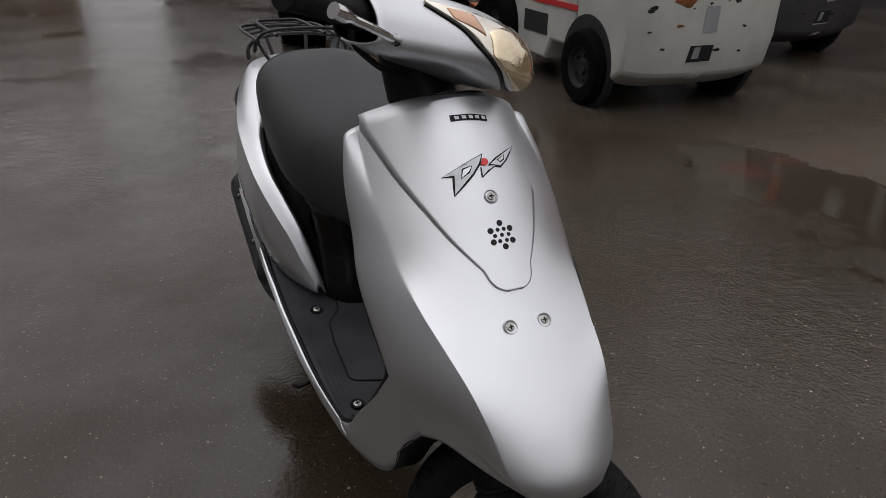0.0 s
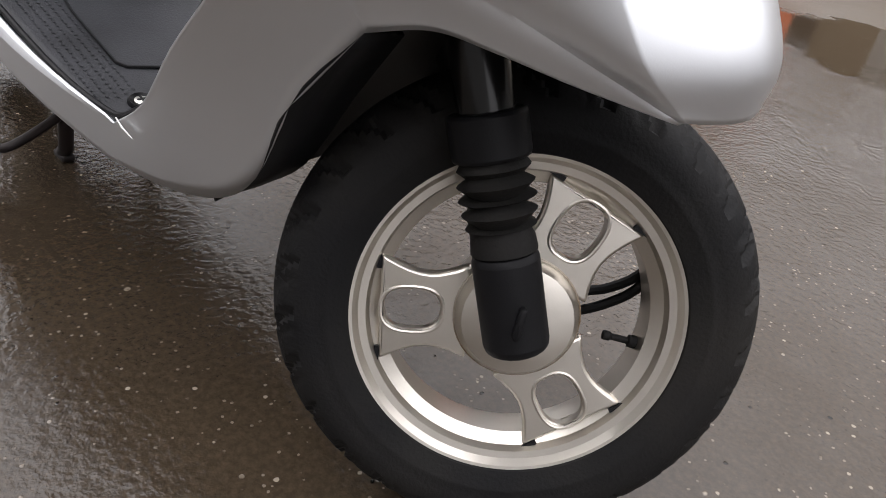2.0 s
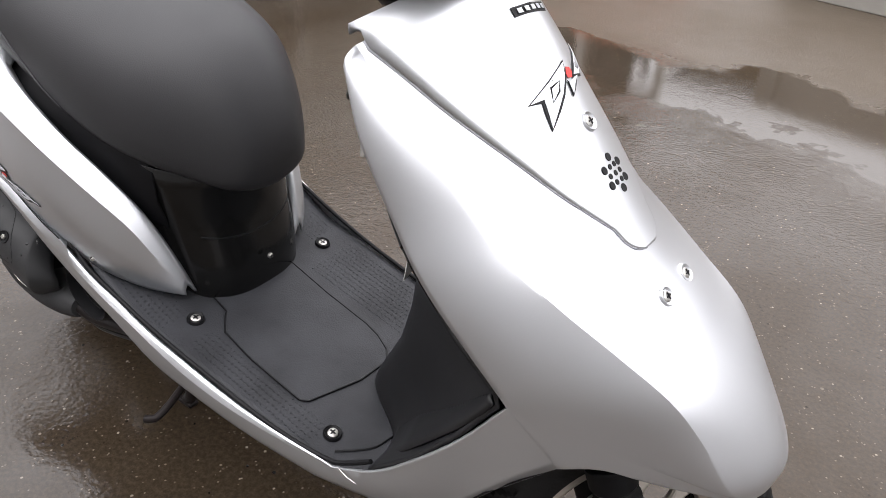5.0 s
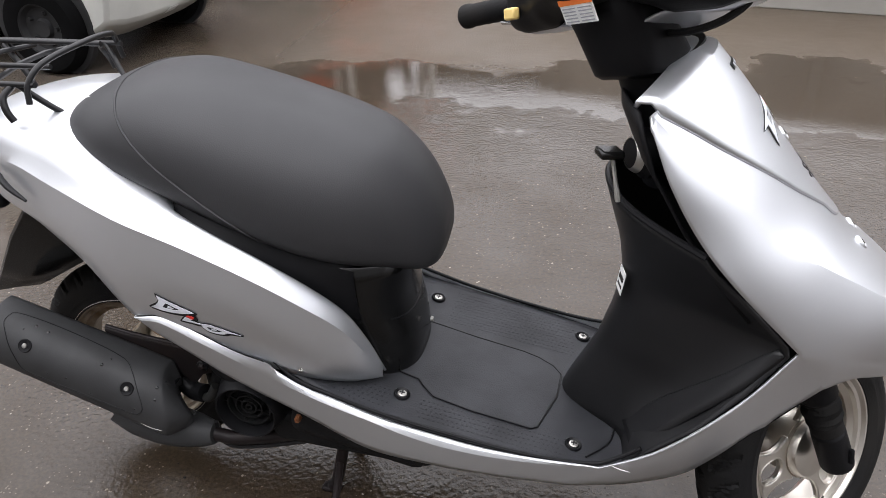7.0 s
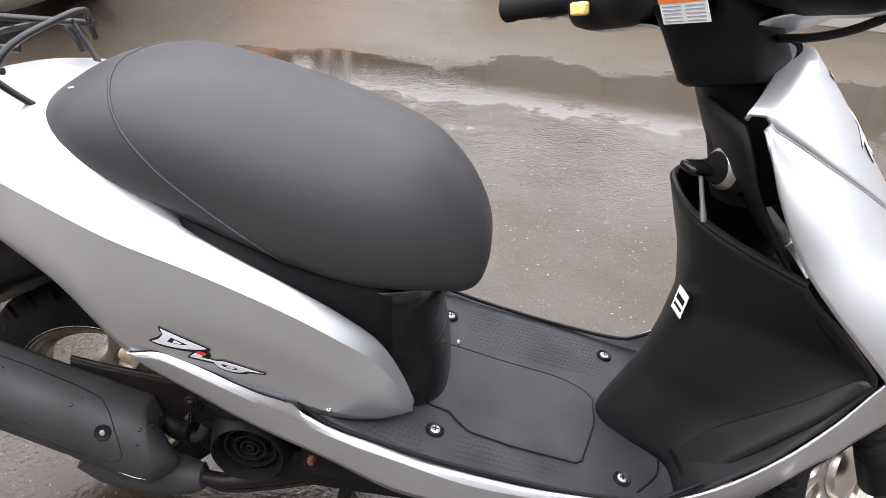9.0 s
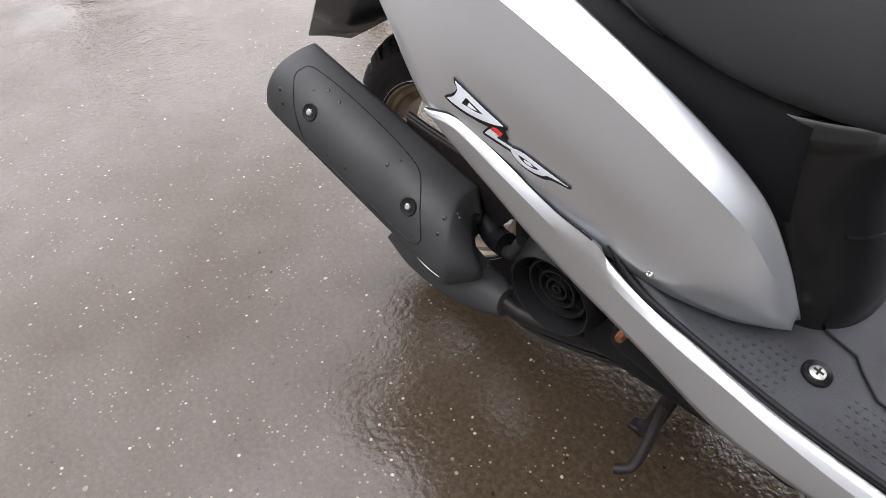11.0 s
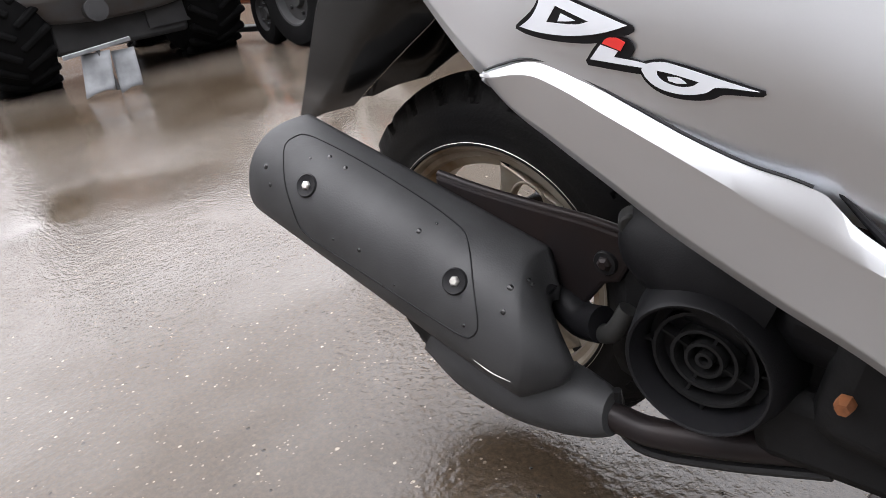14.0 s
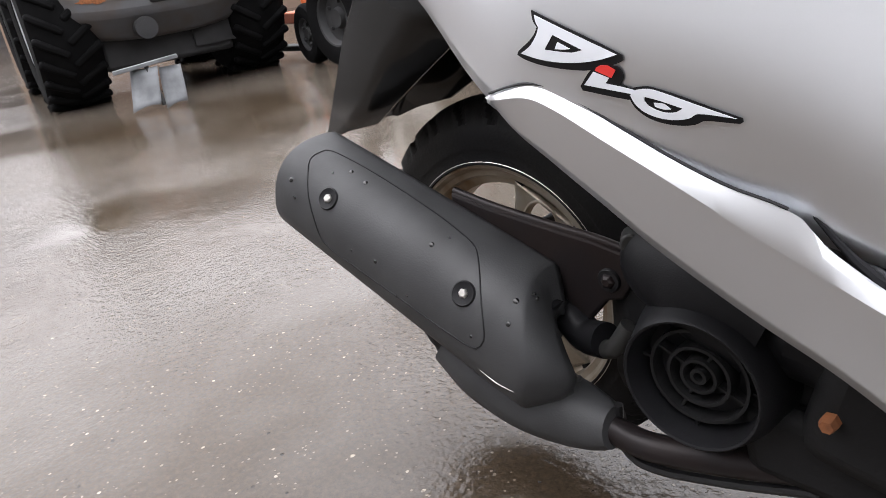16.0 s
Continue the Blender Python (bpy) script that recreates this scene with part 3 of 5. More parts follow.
# ---- wheels ----
RIM = [(.1398, -.037), (.1412, -.034), (.1398, -.031), (.1282, -.026), (.1213, -.02), (.117, -.012), (.115, 0), (.117, .012), (.1213, .02), (.1282, .026), (.1398, .031), (.1412, .034), (.1398, .037), (.1351, .036), (.1308, .03), (.1247, .029),
       (.1221, .022), (.1125, .016), (.1115, 0), (.1125, -.016), (.1221, -.022), (.1247, -.029), (.1308, -.030), (.1351, -.036), (.1398, -.037)]


def tyre_mesh(lip_r, lip_y, flat=1.0, seg=360, pitch=27):
    """A tyre whose slanting tread grooves are cut into it."""
    prof = [(lip_r - .004, -lip_y + .004), (lip_r - .001, -lip_y - .0015), (.148, -.0415), (.154, -.0432), (.156, -.0438), (.158, -.0434), (.166, -.0445), (.174, -.0440), (.181, -.0415), (.187, -.0380), (.192, -.0335), (.1965, -.0280), (.200, -.0215), (.203, -.0150), (.2048, -.0080), (.2055, -.0030), (.2055, 0)]
    prof = prof[:2] + [(r, y * flat) for r, y in prof[2:]]
    prof = prof + [(r, -y) for r, y in prof[-2::-1]]
    bm = bmesh.new()
    rings = []
    for i in range(seg):
        a = 2 * math.pi * i / seg
        ring = []
        for r, y in prof:
            side = 1 if y > 0 else -1
            phase = (a * pitch / (2 * math.pi) + abs(y) * 19 + (.5 if side > 0 else 0)) % 1.0
            cut_in = .0050 if phase < .21 and .006 < abs(y) < .0425 and r > .183 else 0.0
            if .40 < phase < .52 and .020 < abs(y) < .040 and r > .183:
                cut_in = .0030
            k = r - cut_in
            ring.append(bm.verts.new((k * math.cos(a), y * (1 - cut_in * 4), k * math.sin(a))))
        rings.append(ring)
    for i in range(seg):
        p, q = rings[i], rings[(i + 1) % seg]
        for j in range(len(prof) - 1):
            bm.faces.new([p[j], p[j + 1], q[j + 1], q[j]])
    return bm


def build_wheel(name, m, rim_mat, narrow=1.0, small=1.0, flat=1.0, hub_mat=None):
    rim = part(name, lathe([(r * small, y * narrow) for r, y in RIM], 96), rim_mat, scooter, at=m, sharp=20)
    part("tyre", tyre_mesh(.1398 * small, .037 * narrow, flat), RUBBER, rim, "worn black rubber tyre", at=m, sharp=30)
    part("hub", lathe([(0.0, -.040), (.030, -.040), (.046, -.036), (.052, -.026), (.052, .03), (.03, .04), (0, .04)], 40), hub_mat or rim_mat, rim, at=m)
    for i in range(3):
        a0 = math.radians(SPOKE + 120 * i)
        outer = []
        for r, w in ((.040, .042), (.055, .036), (.072, .0325), (.090, .036), (.1135, .047)):
            outer.append((r * small, -w))
        loop = [tuple(p) for p in spline(outer, 10)]
        loop = loop + [(x, -z) for x, z in loop[::-1]]
        bm = outline_plate([loop, oval(.087 * small, 0, .0235, .0175, 24, 2.6)], 0.012)
        bm.transform(Matrix.Rotation(-a0, 4, "Y") @ Matrix.Translation((0, -0.012 * narrow, 0)))
        spoke = part("spoke", bm, rim_mat, rim, at=m, bevel=0.0050)
        slot = [Matrix.Rotation(-a0, 3, "Y") @ Vector((x, -.0108 - .012 * narrow, z)) for x, z in oval(.087 * small, 0, .0262, .0202, 28, 2.6)]
        part("slot_lip", tube([tuple(q) for q in slot + slot[:2]], .0020, 8), rim_mat, spoke, at=m)
        for side in (-1, 1):
            tab = box((.004, .003, .014), (.1150 * small, -.0225 * narrow, side * .0415))
            tab.transform(Matrix.Rotation(-a0, 4, "Y"))
            part("weld_tab", tab, INK, spoke, at=m, smooth=False)
    part("rim_lip", lathe([(.1402 * small, -.0372 * narrow), (.1414 * small, -.0380 * narrow), (.1424 * small, -.0372 * narrow), (.1414 * small, -.0362 * narrow), (.1402 * small, -.0372 * narrow)], 96), ALLOY, rim, at=m)
    part("hub_seam", lathe([(.0515, -.0262), (.0532, -.0256), (.0532, -.020), (.0515, -.020)], 40), DULL_ALLOY, rim, at=m)
    return rim


SPOKE = 178
rear_wheel = build_wheel("rear_wheel", pose(-.454, 0.008, .232), DULL_ALLOY, .95, 1.0, .82, RUSTY_HUB)
tagged(rear_wheel, "stained alloy rear wheel")

# steering: everything on it is built straight and turned about the head
RAKE, STEER = radians(23), radians(45)
head_axis = Vector((-math.sin(RAKE), 0, math.cos(RAKE)))
pivot = Vector((.700, 0, .196))
TURN = Matrix.Translation(pivot) @ Matrix.Rotation(STEER, 4, head_axis) @ Matrix.Translation(-pivot)
SPOKE = 191
front_wheel = build_wheel("front_wheel", TURN @ pose(.722, 0, .200), ALLOY)
tagged(front_wheel, "champagne three-spoke alloy front wheel")


def along(d, y=0.0, forward=0.0):
    """A point d metres up the steering head, beside and before it, before the turn."""
    p = pivot + head_axis * d
    f = Vector((math.cos(RAKE), 0, math.sin(RAKE)))
    return tuple(p + Vector((0, y, 0)) + f * forward)


def steered(name, bm, mat, parent=None, **more):
    bm.transform(TURN)
    return part(name, bm, mat, parent or scooter, **more)


for s in (-1, 1):
    y = s * 0.078
    leg = steered("fork_leg", tube([along(-.010, y, .017), along(-.005, y, .017), along(.066, y, .017), along(.070, y, .017)], [.021, .0255, .0255, .021], 20), BLACK, bevel=0.003)
    d = [along(.070 + q, y + sh, .017) for q, sh in ((0, 0), (.010, 0), (.016, 0), (.019, .001), (.024, 0), (.030, -.001), (.034, 0), (.040, .001), (.045, 0), (.051, -.001), (.056, 0), (.062, 0), (.069, 0))]
    r = [.0250, .0240, .0215, .0265, .0205, .0280, .0200, .0290, .0205, .0285, .0210, .0270, .0225]
    steered("bellows", tube(d, r, 20), RUBBER, leg)
    steered("cap", box((.006, .020, .026), along(.022, y * 1.28, .020)), BLACK, leg, bevel=.003)
    steered("collar", tube([along(.138, y, .017), along(.172, y, .017)], .029, 20), BLACK, leg, bevel=0.003)
    steered("stanchion", tube([along(.172, y, .017), along(.40, y, .017)], .021, 20), GLOSS, leg)

# ---- front panel, badges and screws ----
from mathutils.bvhtree import BVHTree


def surface(ob):
    me = ob.data
    return BVHTree.FromPolygons([ob.matrix_world @ v.co for v in me.vertices], [tuple(p.vertices) for p in me.polygons])


def wrapped(loops, place, tree, way, lift, thick=0.0008):
    """A thin plate whose outline, given on a plane, is laid on a surface along a direction."""
    bm = bmesh.new()
    edges = []
    for loop in loops:
        vs = [bm.verts.new(place(a, b)) for a, b in loop]
        edges += [bm.edges.new((vs[i], vs[(i + 1) % len(vs)])) for i in range(len(vs))]
    bmesh.ops.triangle_fill(bm, use_beauty=True, use_dissolve=False, edges=edges)
    bmesh.ops.subdivide_edges(bm, edges=bm.edges[:], cuts=1, use_grid_fill=True)
    w = Vector(way).normalized()
    for v in bm.verts:
        hit = tree.ray_cast(v.co - w * 0.2, w)
        if hit[0] is not None:
            v.co = hit[0] - w * lift
    g = bmesh.ops.extrude_face_region(bm, geom=bm.faces[:])["geom"]
    bmesh.ops.translate(bm, verts=[v for v in g if isinstance(v, bmesh.types.BMVert)], vec=tuple(-w * thick))
    return bm


def shrunk(loop, d):
    """The loop moved inwards by d."""
    p = np.array(loop)
    area = 0.5 * np.sum(p[:, 0] * np.roll(p[:, 1], -1) - np.roll(p[:, 0], -1) * p[:, 1])
    sgn = 1 if area > 0 else -1
    out = []
    for i in range(len(p)):
        a, b, c = p[i - 1], p[i], p[(i + 1) % len(p)]
        n1 = np.array([-(b - a)[1], (b - a)[0]]) / (np.linalg.norm(b - a) + 1e-9) * sgn
        n2 = np.array([-(c - b)[1], (c - b)[0]]) / (np.linalg.norm(c - b) + 1e-9) * sgn
        n = n1 + n2
        n /= max(0.75, np.linalg.norm(n) ** 2 / 2)
        out.append(tuple(b + n * d))
    return out


FLANK = spline([(.415, .131), (.467, .1195), (.503, .1105), (.540, .0975), (.575, .082), (.605, .0665), (.635, .047), (.652, .034)], 80)


def v_edge(i):
    """How far the front panel reaches towards the crease at row i: gently bowed flanks, rounded tip."""
    lo, hi = 0.0, .97
    for _ in range(30):
        s = (lo + hi) / 2
        p = face_point(i, s)
        want = np.interp(p[0], FLANK[:, 0], FLANK[:, 1]) if p[0] < .652 else .034 * math.sqrt(max(0.0, 1 - ((p[0] - .652) / .024) ** 2))
        lo, hi = (s, hi) if abs(p[1] - MID) < want else (lo, s)
    return max(lo, .0005)


V_ROWS = list(range(28)) + [28 + .2 * k for k in range(16)]
V_ROWS = [i for i in V_ROWS if v_edge(i) > .004]
rows = []
for back, up, grow in ((.046, -.010, .93), (.042, -.001, .945), (.020, .002, .98)):
    rows.append([face_point(0, s * v_edge(0) * grow, .003) + np.array([-back + .010 * s * s, 0, up + .004 * s * s]) for s in np.linspace(0, 1, 15)])
for i in V_ROWS:
    rows.append([face_point(i, s * v_edge(i), .003) for s in np.linspace(0, 1, 15)])
front_panel = part("front_panel", mirror_y(grid_mesh(rows), MID), SILVER, scooter, "silver wedge-shaped front panel", thick=0.005, out=OUT)
rows = []
for i in V_ROWS:
    a, b = face_point(i, max(0, v_edge(i) - .01), .0010), face_point(i + (.10 if i > 29 else 0), min(1, v_edge(i) + .0045), .0010)
    rows.append([a, b])
part("panel_gap", mirror_y(grid_mesh(rows), MID), GREY_PRINT, scooter, thick=0.001)
panel_tree = surface(front_panel)
cover_tree = surface(front_cover)
P0, UP_DOWN = np.array([.5915, 0, .7477]), np.array([.667, 0, -.745])
INWARD = (-.745, 0, -.667)


def on_panel(u, v):
    return tuple(P0 + UP_DOWN * u + np.array([0, v, 0]))


def rounded(loop, n=4):
    """The loop with its gentle bends drawn as curves; sharp corners stay."""
    p = np.array(loop)
    m = len(p)

    def turn(i):
        a, b = p[i] - p[i - 1], p[(i + 1) % m] - p[i]
        return abs(math.degrees(math.atan2(a[0] * b[1] - a[1] * b[0], a @ b)))

    out = []
    for i in range(m):
        a, b = p[i], p[(i + 1) % m]
        h = np.linalg.norm(b - a)
        ta = (p[(i + 1) % m] - p[i - 1]) if turn(i) < 52 else (b - a)
        tb = (p[(i + 2) % m] - a) if turn((i + 1) % m) < 52 else (b - a)
        ta, tb = ta / (np.linalg.norm(ta) + 1e-9) * h, tb / (np.linalg.norm(tb) + 1e-9) * h
        for u in np.linspace(0, 1, n, endpoint=False):
            out.append(tuple((2 * u**3 - 3 * u**2 + 1) * a + (u**3 - 2 * u**2 + u) * ta + (-2 * u**3 + 3 * u**2) * b + (u**3 - u**2) * tb))
    return out


def badge(loops_, holes_, colour, rim_mat, place, tree, way, parent, name, inset):
    black = part(name, wrapped([loops_], place, tree, way, .0006), rim_mat, parent, smooth=False)
    inner = [shrunk(loops_, inset)]
    if holes_:
        inner.append(shrunk(holes_, -inset * 0.8))
    part("face", wrapped(inner, place, tree, way, .0015, .0004), colour, black, smooth=False)
    if holes_:
        part("counter", wrapped([holes_], place, tree, way, .0015, .0004), SILVER, black, smooth=False)
    return black


F_D = [(-0.0364, -0.0630), (-0.0585, 0.0006), (-0.0426, -0.0067), (-0.0286, -0.0203), (-0.0170, -0.0356), (-0.0053, -0.0531), (-0.0199, -0.0516), (-0.0324, -0.0493)]
F_DH = [(-0.0394, -0.0330), (-0.0421, -0.0207), (-0.0351, -0.0264), (-0.0285, -0.0379)]
F_STEM = [(-0.0394, -0.0075), (-0.0330, -0.0023), (-0.0420, 0.0076), (-0.0402, 0.0190), (-0.0314, 0.0043), (-0.0232, -0.0095)]
F_O = [(-.0414, .0056), (-.0520, .0205), (-.0735, .0640), (-.0585, .0510), (-.0470, .0400), (-.0370, .0265), (-.0385, .0143)]
F_OH = [(-.0479, .0240), (-.0560, .0370), (-.0500, .0345), (-.0460, .0270)]
F_RED = [(-0.0515, -0.0015), (-0.0495, 0.0052), (-0.0446, 0.0066), (-0.0401, 0.0015), (-0.0413, -0.0060), (-0.0444, -0.0060)]
badge(F_D, F_DH, PRINT_SILVER, INK, on_panel, panel_tree, INWARD, scooter, "front_emblem", .0029)
badge(F_STEM, None, PRINT_SILVER, INK, on_panel, panel_tree, INWARD, scooter, "front_emblem", .0026)
badge(F_O, F_OH, PRINT_SILVER, INK, on_panel, panel_tree, INWARD, scooter, "front_emblem", .0026)
part("emblem_dot", wrapped([F_RED], on_panel, panel_tree, INWARD, .0016, .0005), RED, scooter, "red emblem mark", smooth=False)
plate = part("name_plate", wrapped([[(-.1215, -.0306), (-.1179, .0264), (-.1081, .0260), (-.1119, -.0308)]], on_panel, panel_tree, INWARD, .0006), INK, scooter, "small black name plate", smooth=False)
for i in range(5):
    v = -.0258 + i * .0105
    part("bar", wrapped([[(-.1185 + i * .0006, v + .001), (-.1180 + i * .0006, v + .0072), (-.1132 + i * .0006, v + .0072), (-.1137 + i * .0006, v + .001)]], on_panel, panel_tree, INWARD, .0015, .0004), PRINT_SILVER, plate, smooth=False)


def screw(place, way, parent, r=0.008, cup=True, seat_mat=None, depth=0.0):
    """A cross-head screw in its cup, seen along way."""
    m = Vector(way).normalized().to_track_quat("Y", "Z").to_matrix().to_4x4()
    m.translation = Vector(place)
    body = part("screw", lathe([(0, -.0026), (r * .55, -.0024), (r * .72, -.0012), (r * .72, .002), (0, .002)], 20), ZINC, parent, at=m)
    cross = box((r * .9, .0016, r * .2), (0, -.0024, 0))
    box((r * .2, .0016, r * .9), (0, -.0024, 0), cross)
    part("slot", cross, INK, body, at=m, smooth=False)
    if cup:
        part("cup", lathe([(r * .75, .0012), (r * .98, -.0006), (r * 1.15, -.0022), (r * 1.3, -.0004), (r * 1.32, .002)], 24), seat_mat or SILVER, body, at=m)
    return body


def lay(u, v, tree, lift=0.0):
    w = Vector(INWARD)
    p = Vector(on_panel(u, v))
    hit = tree.ray_cast(p - w * 0.2, w)
    return (hit[0] if hit[0] is not None else p) - w * lift


screw(lay(.0042, -.0040, panel_tree), INWARD, scooter)
screw(lay(.1843, -.0312, cover_tree), INWARD, scooter)
screw(lay(.1845, .0200, cover_tree), INWARD, scooter)
for u, v, r in [(.0454, .0012, .0042), (.0543, -.0146, .0042), (.0542, .0148, .0042), (.0705, -.0146, .0042), (.0788, .0007, .0042), (.0714, .0144, .0042)] + \
        [(.0544, -.0043, .0028), (.0543, .0052, .0028), (.0623, -.0103, .0028), (.0624, 0, .0028), (.0625, .0104, .0028), (.0705, -.0052, .0028), (.0706, .0051, .0028)]:
    w = Vector(INWARD)
    m = w.to_track_quat("Y", "Z").to_matrix().to_4x4()
    m.translation = lay(u - .0025, v - .0036, panel_tree)
    part("vent_hole", lathe([(0, -.0006), (r, -.0008), (r * 1.1, .001)], 16), INK, scooter, at=m)

# rear emblems on both side covers
R_D_BACK = [(-0.2336, 0.5412), (-0.2218, 0.5360), (-0.1747, 0.5147), (-0.1737, 0.5114), (-0.1768, 0.5099), (-0.1955, 0.5059), (-0.2129, 0.5063), (-0.2296, 0.5085), (-0.2425, 0.5118), (-0.2496, 0.5151), (-0.2485, 0.5172), (-0.2378, 0.5236), (-0.2328, 0.528), (-0.2306, 0.5313), (-0.2330, 0.5350)]
R_D_FACE = [(-0.2312, 0.5384), (-0.1771, 0.5146), (-0.1885, 0.5119), (-0.2016, 0.5104), (-0.2166, 0.5105), (-0.2334, 0.5128), (-0.246, 0.5162), (-0.2375, 0.5206), (-0.2315, 0.5267), (-0.229, 0.5312), (-0.2306, 0.5345)]
R_D_HOLE = [(-0.2192, 0.5267), (-0.1993, 0.5175), (-0.2077, 0.5162), (-0.2266, 0.5182)]
R_D_IN = [(-0.2162, 0.5225), (-0.2077, 0.5184), (-0.2116, 0.5181), (-0.2188, 0.5184)]
R_STEM_BACK = [(-0.1901, 0.5088), (-0.1782, 0.5081), (-0.1751, 0.5047), (-0.175, 0.5014), (-0.1777, 0.4978), (-0.1687, 0.4951), (-0.1629, 0.4918), (-0.1643, 0.4893), (-0.1738, 0.489), (-0.204, 0.4937), (-0.2051, 0.4963), (-0.1969, 0.5052), (-0.1925, 0.5076)]
R_DOT = [(-0.1888, 0.5088), (-0.1837, 0.5087), (-0.179, 0.5061), (-0.1824, 0.5017), (-0.1927, 0.5059), (-0.1912, 0.5077)]
R_STEM_FACE = [(-0.194, 0.5051), (-0.1841, 0.5015), (-0.1871, 0.4984), (-0.1699, 0.4951), (-0.162, 0.4918), (-0.1701, 0.4925), (-0.2019, 0.4972)]
R_O_BACK = [(-0.1705, 0.4955), (-0.1674, 0.4965), (-0.1603, 0.497), (-0.1545, 0.4957), (-0.1456, 0.4932), (-0.1273, 0.4869), (-0.1099, 0.4809), (-0.1097, 0.4788), (-0.1114, 0.4779), (-0.1296, 0.4787), (-0.135, 0.4764), (-0.1429, 0.4753), (-0.1543, 0.4761), (-0.1637, 0.4792), (-0.1706, 0.4848), (-0.1736, 0.491)]
R_O_FACE = [(-0.1688, 0.4947), (-0.1604, 0.4957), (-0.1535, 0.4943), (-0.1294, 0.4863), (-0.1124, 0.4806), (-0.1327, 0.4826), (-0.1382, 0.4798), (-0.1473, 0.4785), (-0.1565, 0.4794), (-0.1647, 0.4824), (-0.1699, 0.4871), (-0.172, 0.4918)]
R_O_HOLE = [(-0.163, 0.4912), (-0.1548, 0.4894), (-0.1412, 0.4853), (-0.146, 0.4829), (-0.1528, 0.4828), (-0.1603, 0.4855), (-0.1633, 0.4888)]
R_O_IN = [(-0.1578, 0.488), (-0.1515, 0.4874), (-0.1479, 0.4845), (-0.1528, 0.4844), (-0.1574, 0.4858)]
body_tree = surface(rear_body)
on_side = lambda x, z: (x, -.24, z)
for back, face, hole, middle in ((R_D_BACK, R_D_FACE, R_D_HOLE, R_D_IN), (R_STEM_BACK, R_STEM_FACE, None, None), (R_O_BACK, R_O_FACE, R_O_HOLE, R_O_IN)):
    black = part("side_emblem", wrapped([rounded(back)], on_side, body_tree, (0, 1, 0), .0006), INK, scooter, smooth=False)
    part("face", wrapped([rounded(face)] + ([rounded(hole)] if hole else []), on_side, body_tree, (0, 1, 0), .0015, .0004), PRINT_SILVER, black, smooth=False)
    if middle:
        part("counter", wrapped([rounded(middle)], on_side, body_tree, (0, 1, 0), .0015, .0004), PRINT_SILVER, black, smooth=False)
part("emblem_dot", wrapped([R_DOT], on_side, body_tree, (0, 1, 0), .0016, .0006), RED, scooter, "red emblem mark", smooth=False)

# ---- footboard details ----
def on_floor(x, y, lift=0.0):
    return (x, y, floor_z(x) + lift)


HATCH = [(.078, -.085), (.110, -.090), (.120, -.102), (.140, -.119), (.200, -.126), (.294, -.127), (.303, -.120), (.327, -.040), (.330, .015), (.315, .032), (.289, .043), (.262, .048), (.180, .051), (.090, .059)]
bm = bmesh.new()
vs = [bm.verts.new(on_floor(x, y, .0012)) for x, y in HATCH]
bm.faces.new(vs)
g = bmesh.ops.extrude_face_region(bm, geom=bm.faces[:])["geom"]
bmesh.ops.translate(bm, verts=[v for v in g if isinstance(v, bmesh.types.BMVert)], vec=(0, 0, .0009))
part("hatch", bm, FLOOR_PLASTIC, scooter, "dark grey plastic hatch lid", smooth=False, bevel=0.0015)
part("hatch_gap", tube([on_floor(x, y, .0016) for x, y in HATCH], .0017, 6), INK, scooter)
tab = spline([(.347, .019, 0), (.347, -.019, 0), (.397, -.043, 0), (.428, -.053, 0), (.420, -.085, 0), (.413, -.113, 0), (.380, -.152, 0)], 36)
part("floor_seam", tube([on_floor(x, y, .0012 + .012 * max(0, (x - .38) / .07) ** 2) for x, y, _ in tab], .0016, 6), INK, scooter)
for x, y in ((.36, -.134), (.36, .134), (.093, -.132), (.093, .132)):
    screw(on_floor(x, y, .002), (-.2, 0, -1), scooter, .010, True, INK)
for y in (-.192, .192):
    screw((-.040, y, .412), (0, 0.6 if y < 0 else -.6, -1), scooter, .0045, False)


def rib_pad(x0, x1, y0, y1):
    bm = bmesh.new()
    for x in np.arange(x0, x1, .0075):
        for y in np.arange(y0, y1, .009):
            bmesh.ops.create_cube(bm, size=1, matrix=Matrix.Translation(on_floor(x + (.003 if int(round(y * 1000 / 9)) % 2 else 0), y, .0008)) @ Matrix.Diagonal((.0036, .0022, .0002, 1)))
    return bm


for x0, x1, y0, y1 in ((.125, .345, -.168, -.132), (.125, .345, .075, .165), (-.01, .075, -.175, -.128), (-.01, .075, .128, .175), (.15, .29, -.105, .035)):
    tagged(part("tread_pad", rib_pad(x0, x1, y0, y1), FLOOR_PLASTIC, scooter, smooth=False), kind="stuff")
rim_line = spline([(-.085, -.1985, .434), (-.048, -.198, .397), (.0, -.197, .375), (.08, -.194, .345), (.162, -.190, .321), (.30, -.184, .291), (.395, -.175, .283), (.425, -.171, .297), (.455, -.168, .318)], 46)
for s in (1, -1):
    part("floor_edge", tube([(x, y * s, z + .001) for x, y, z in rim_line], [min(.0032, .0008 + .0006 * i) for i in range(46)], 8), BLACK, scooter)
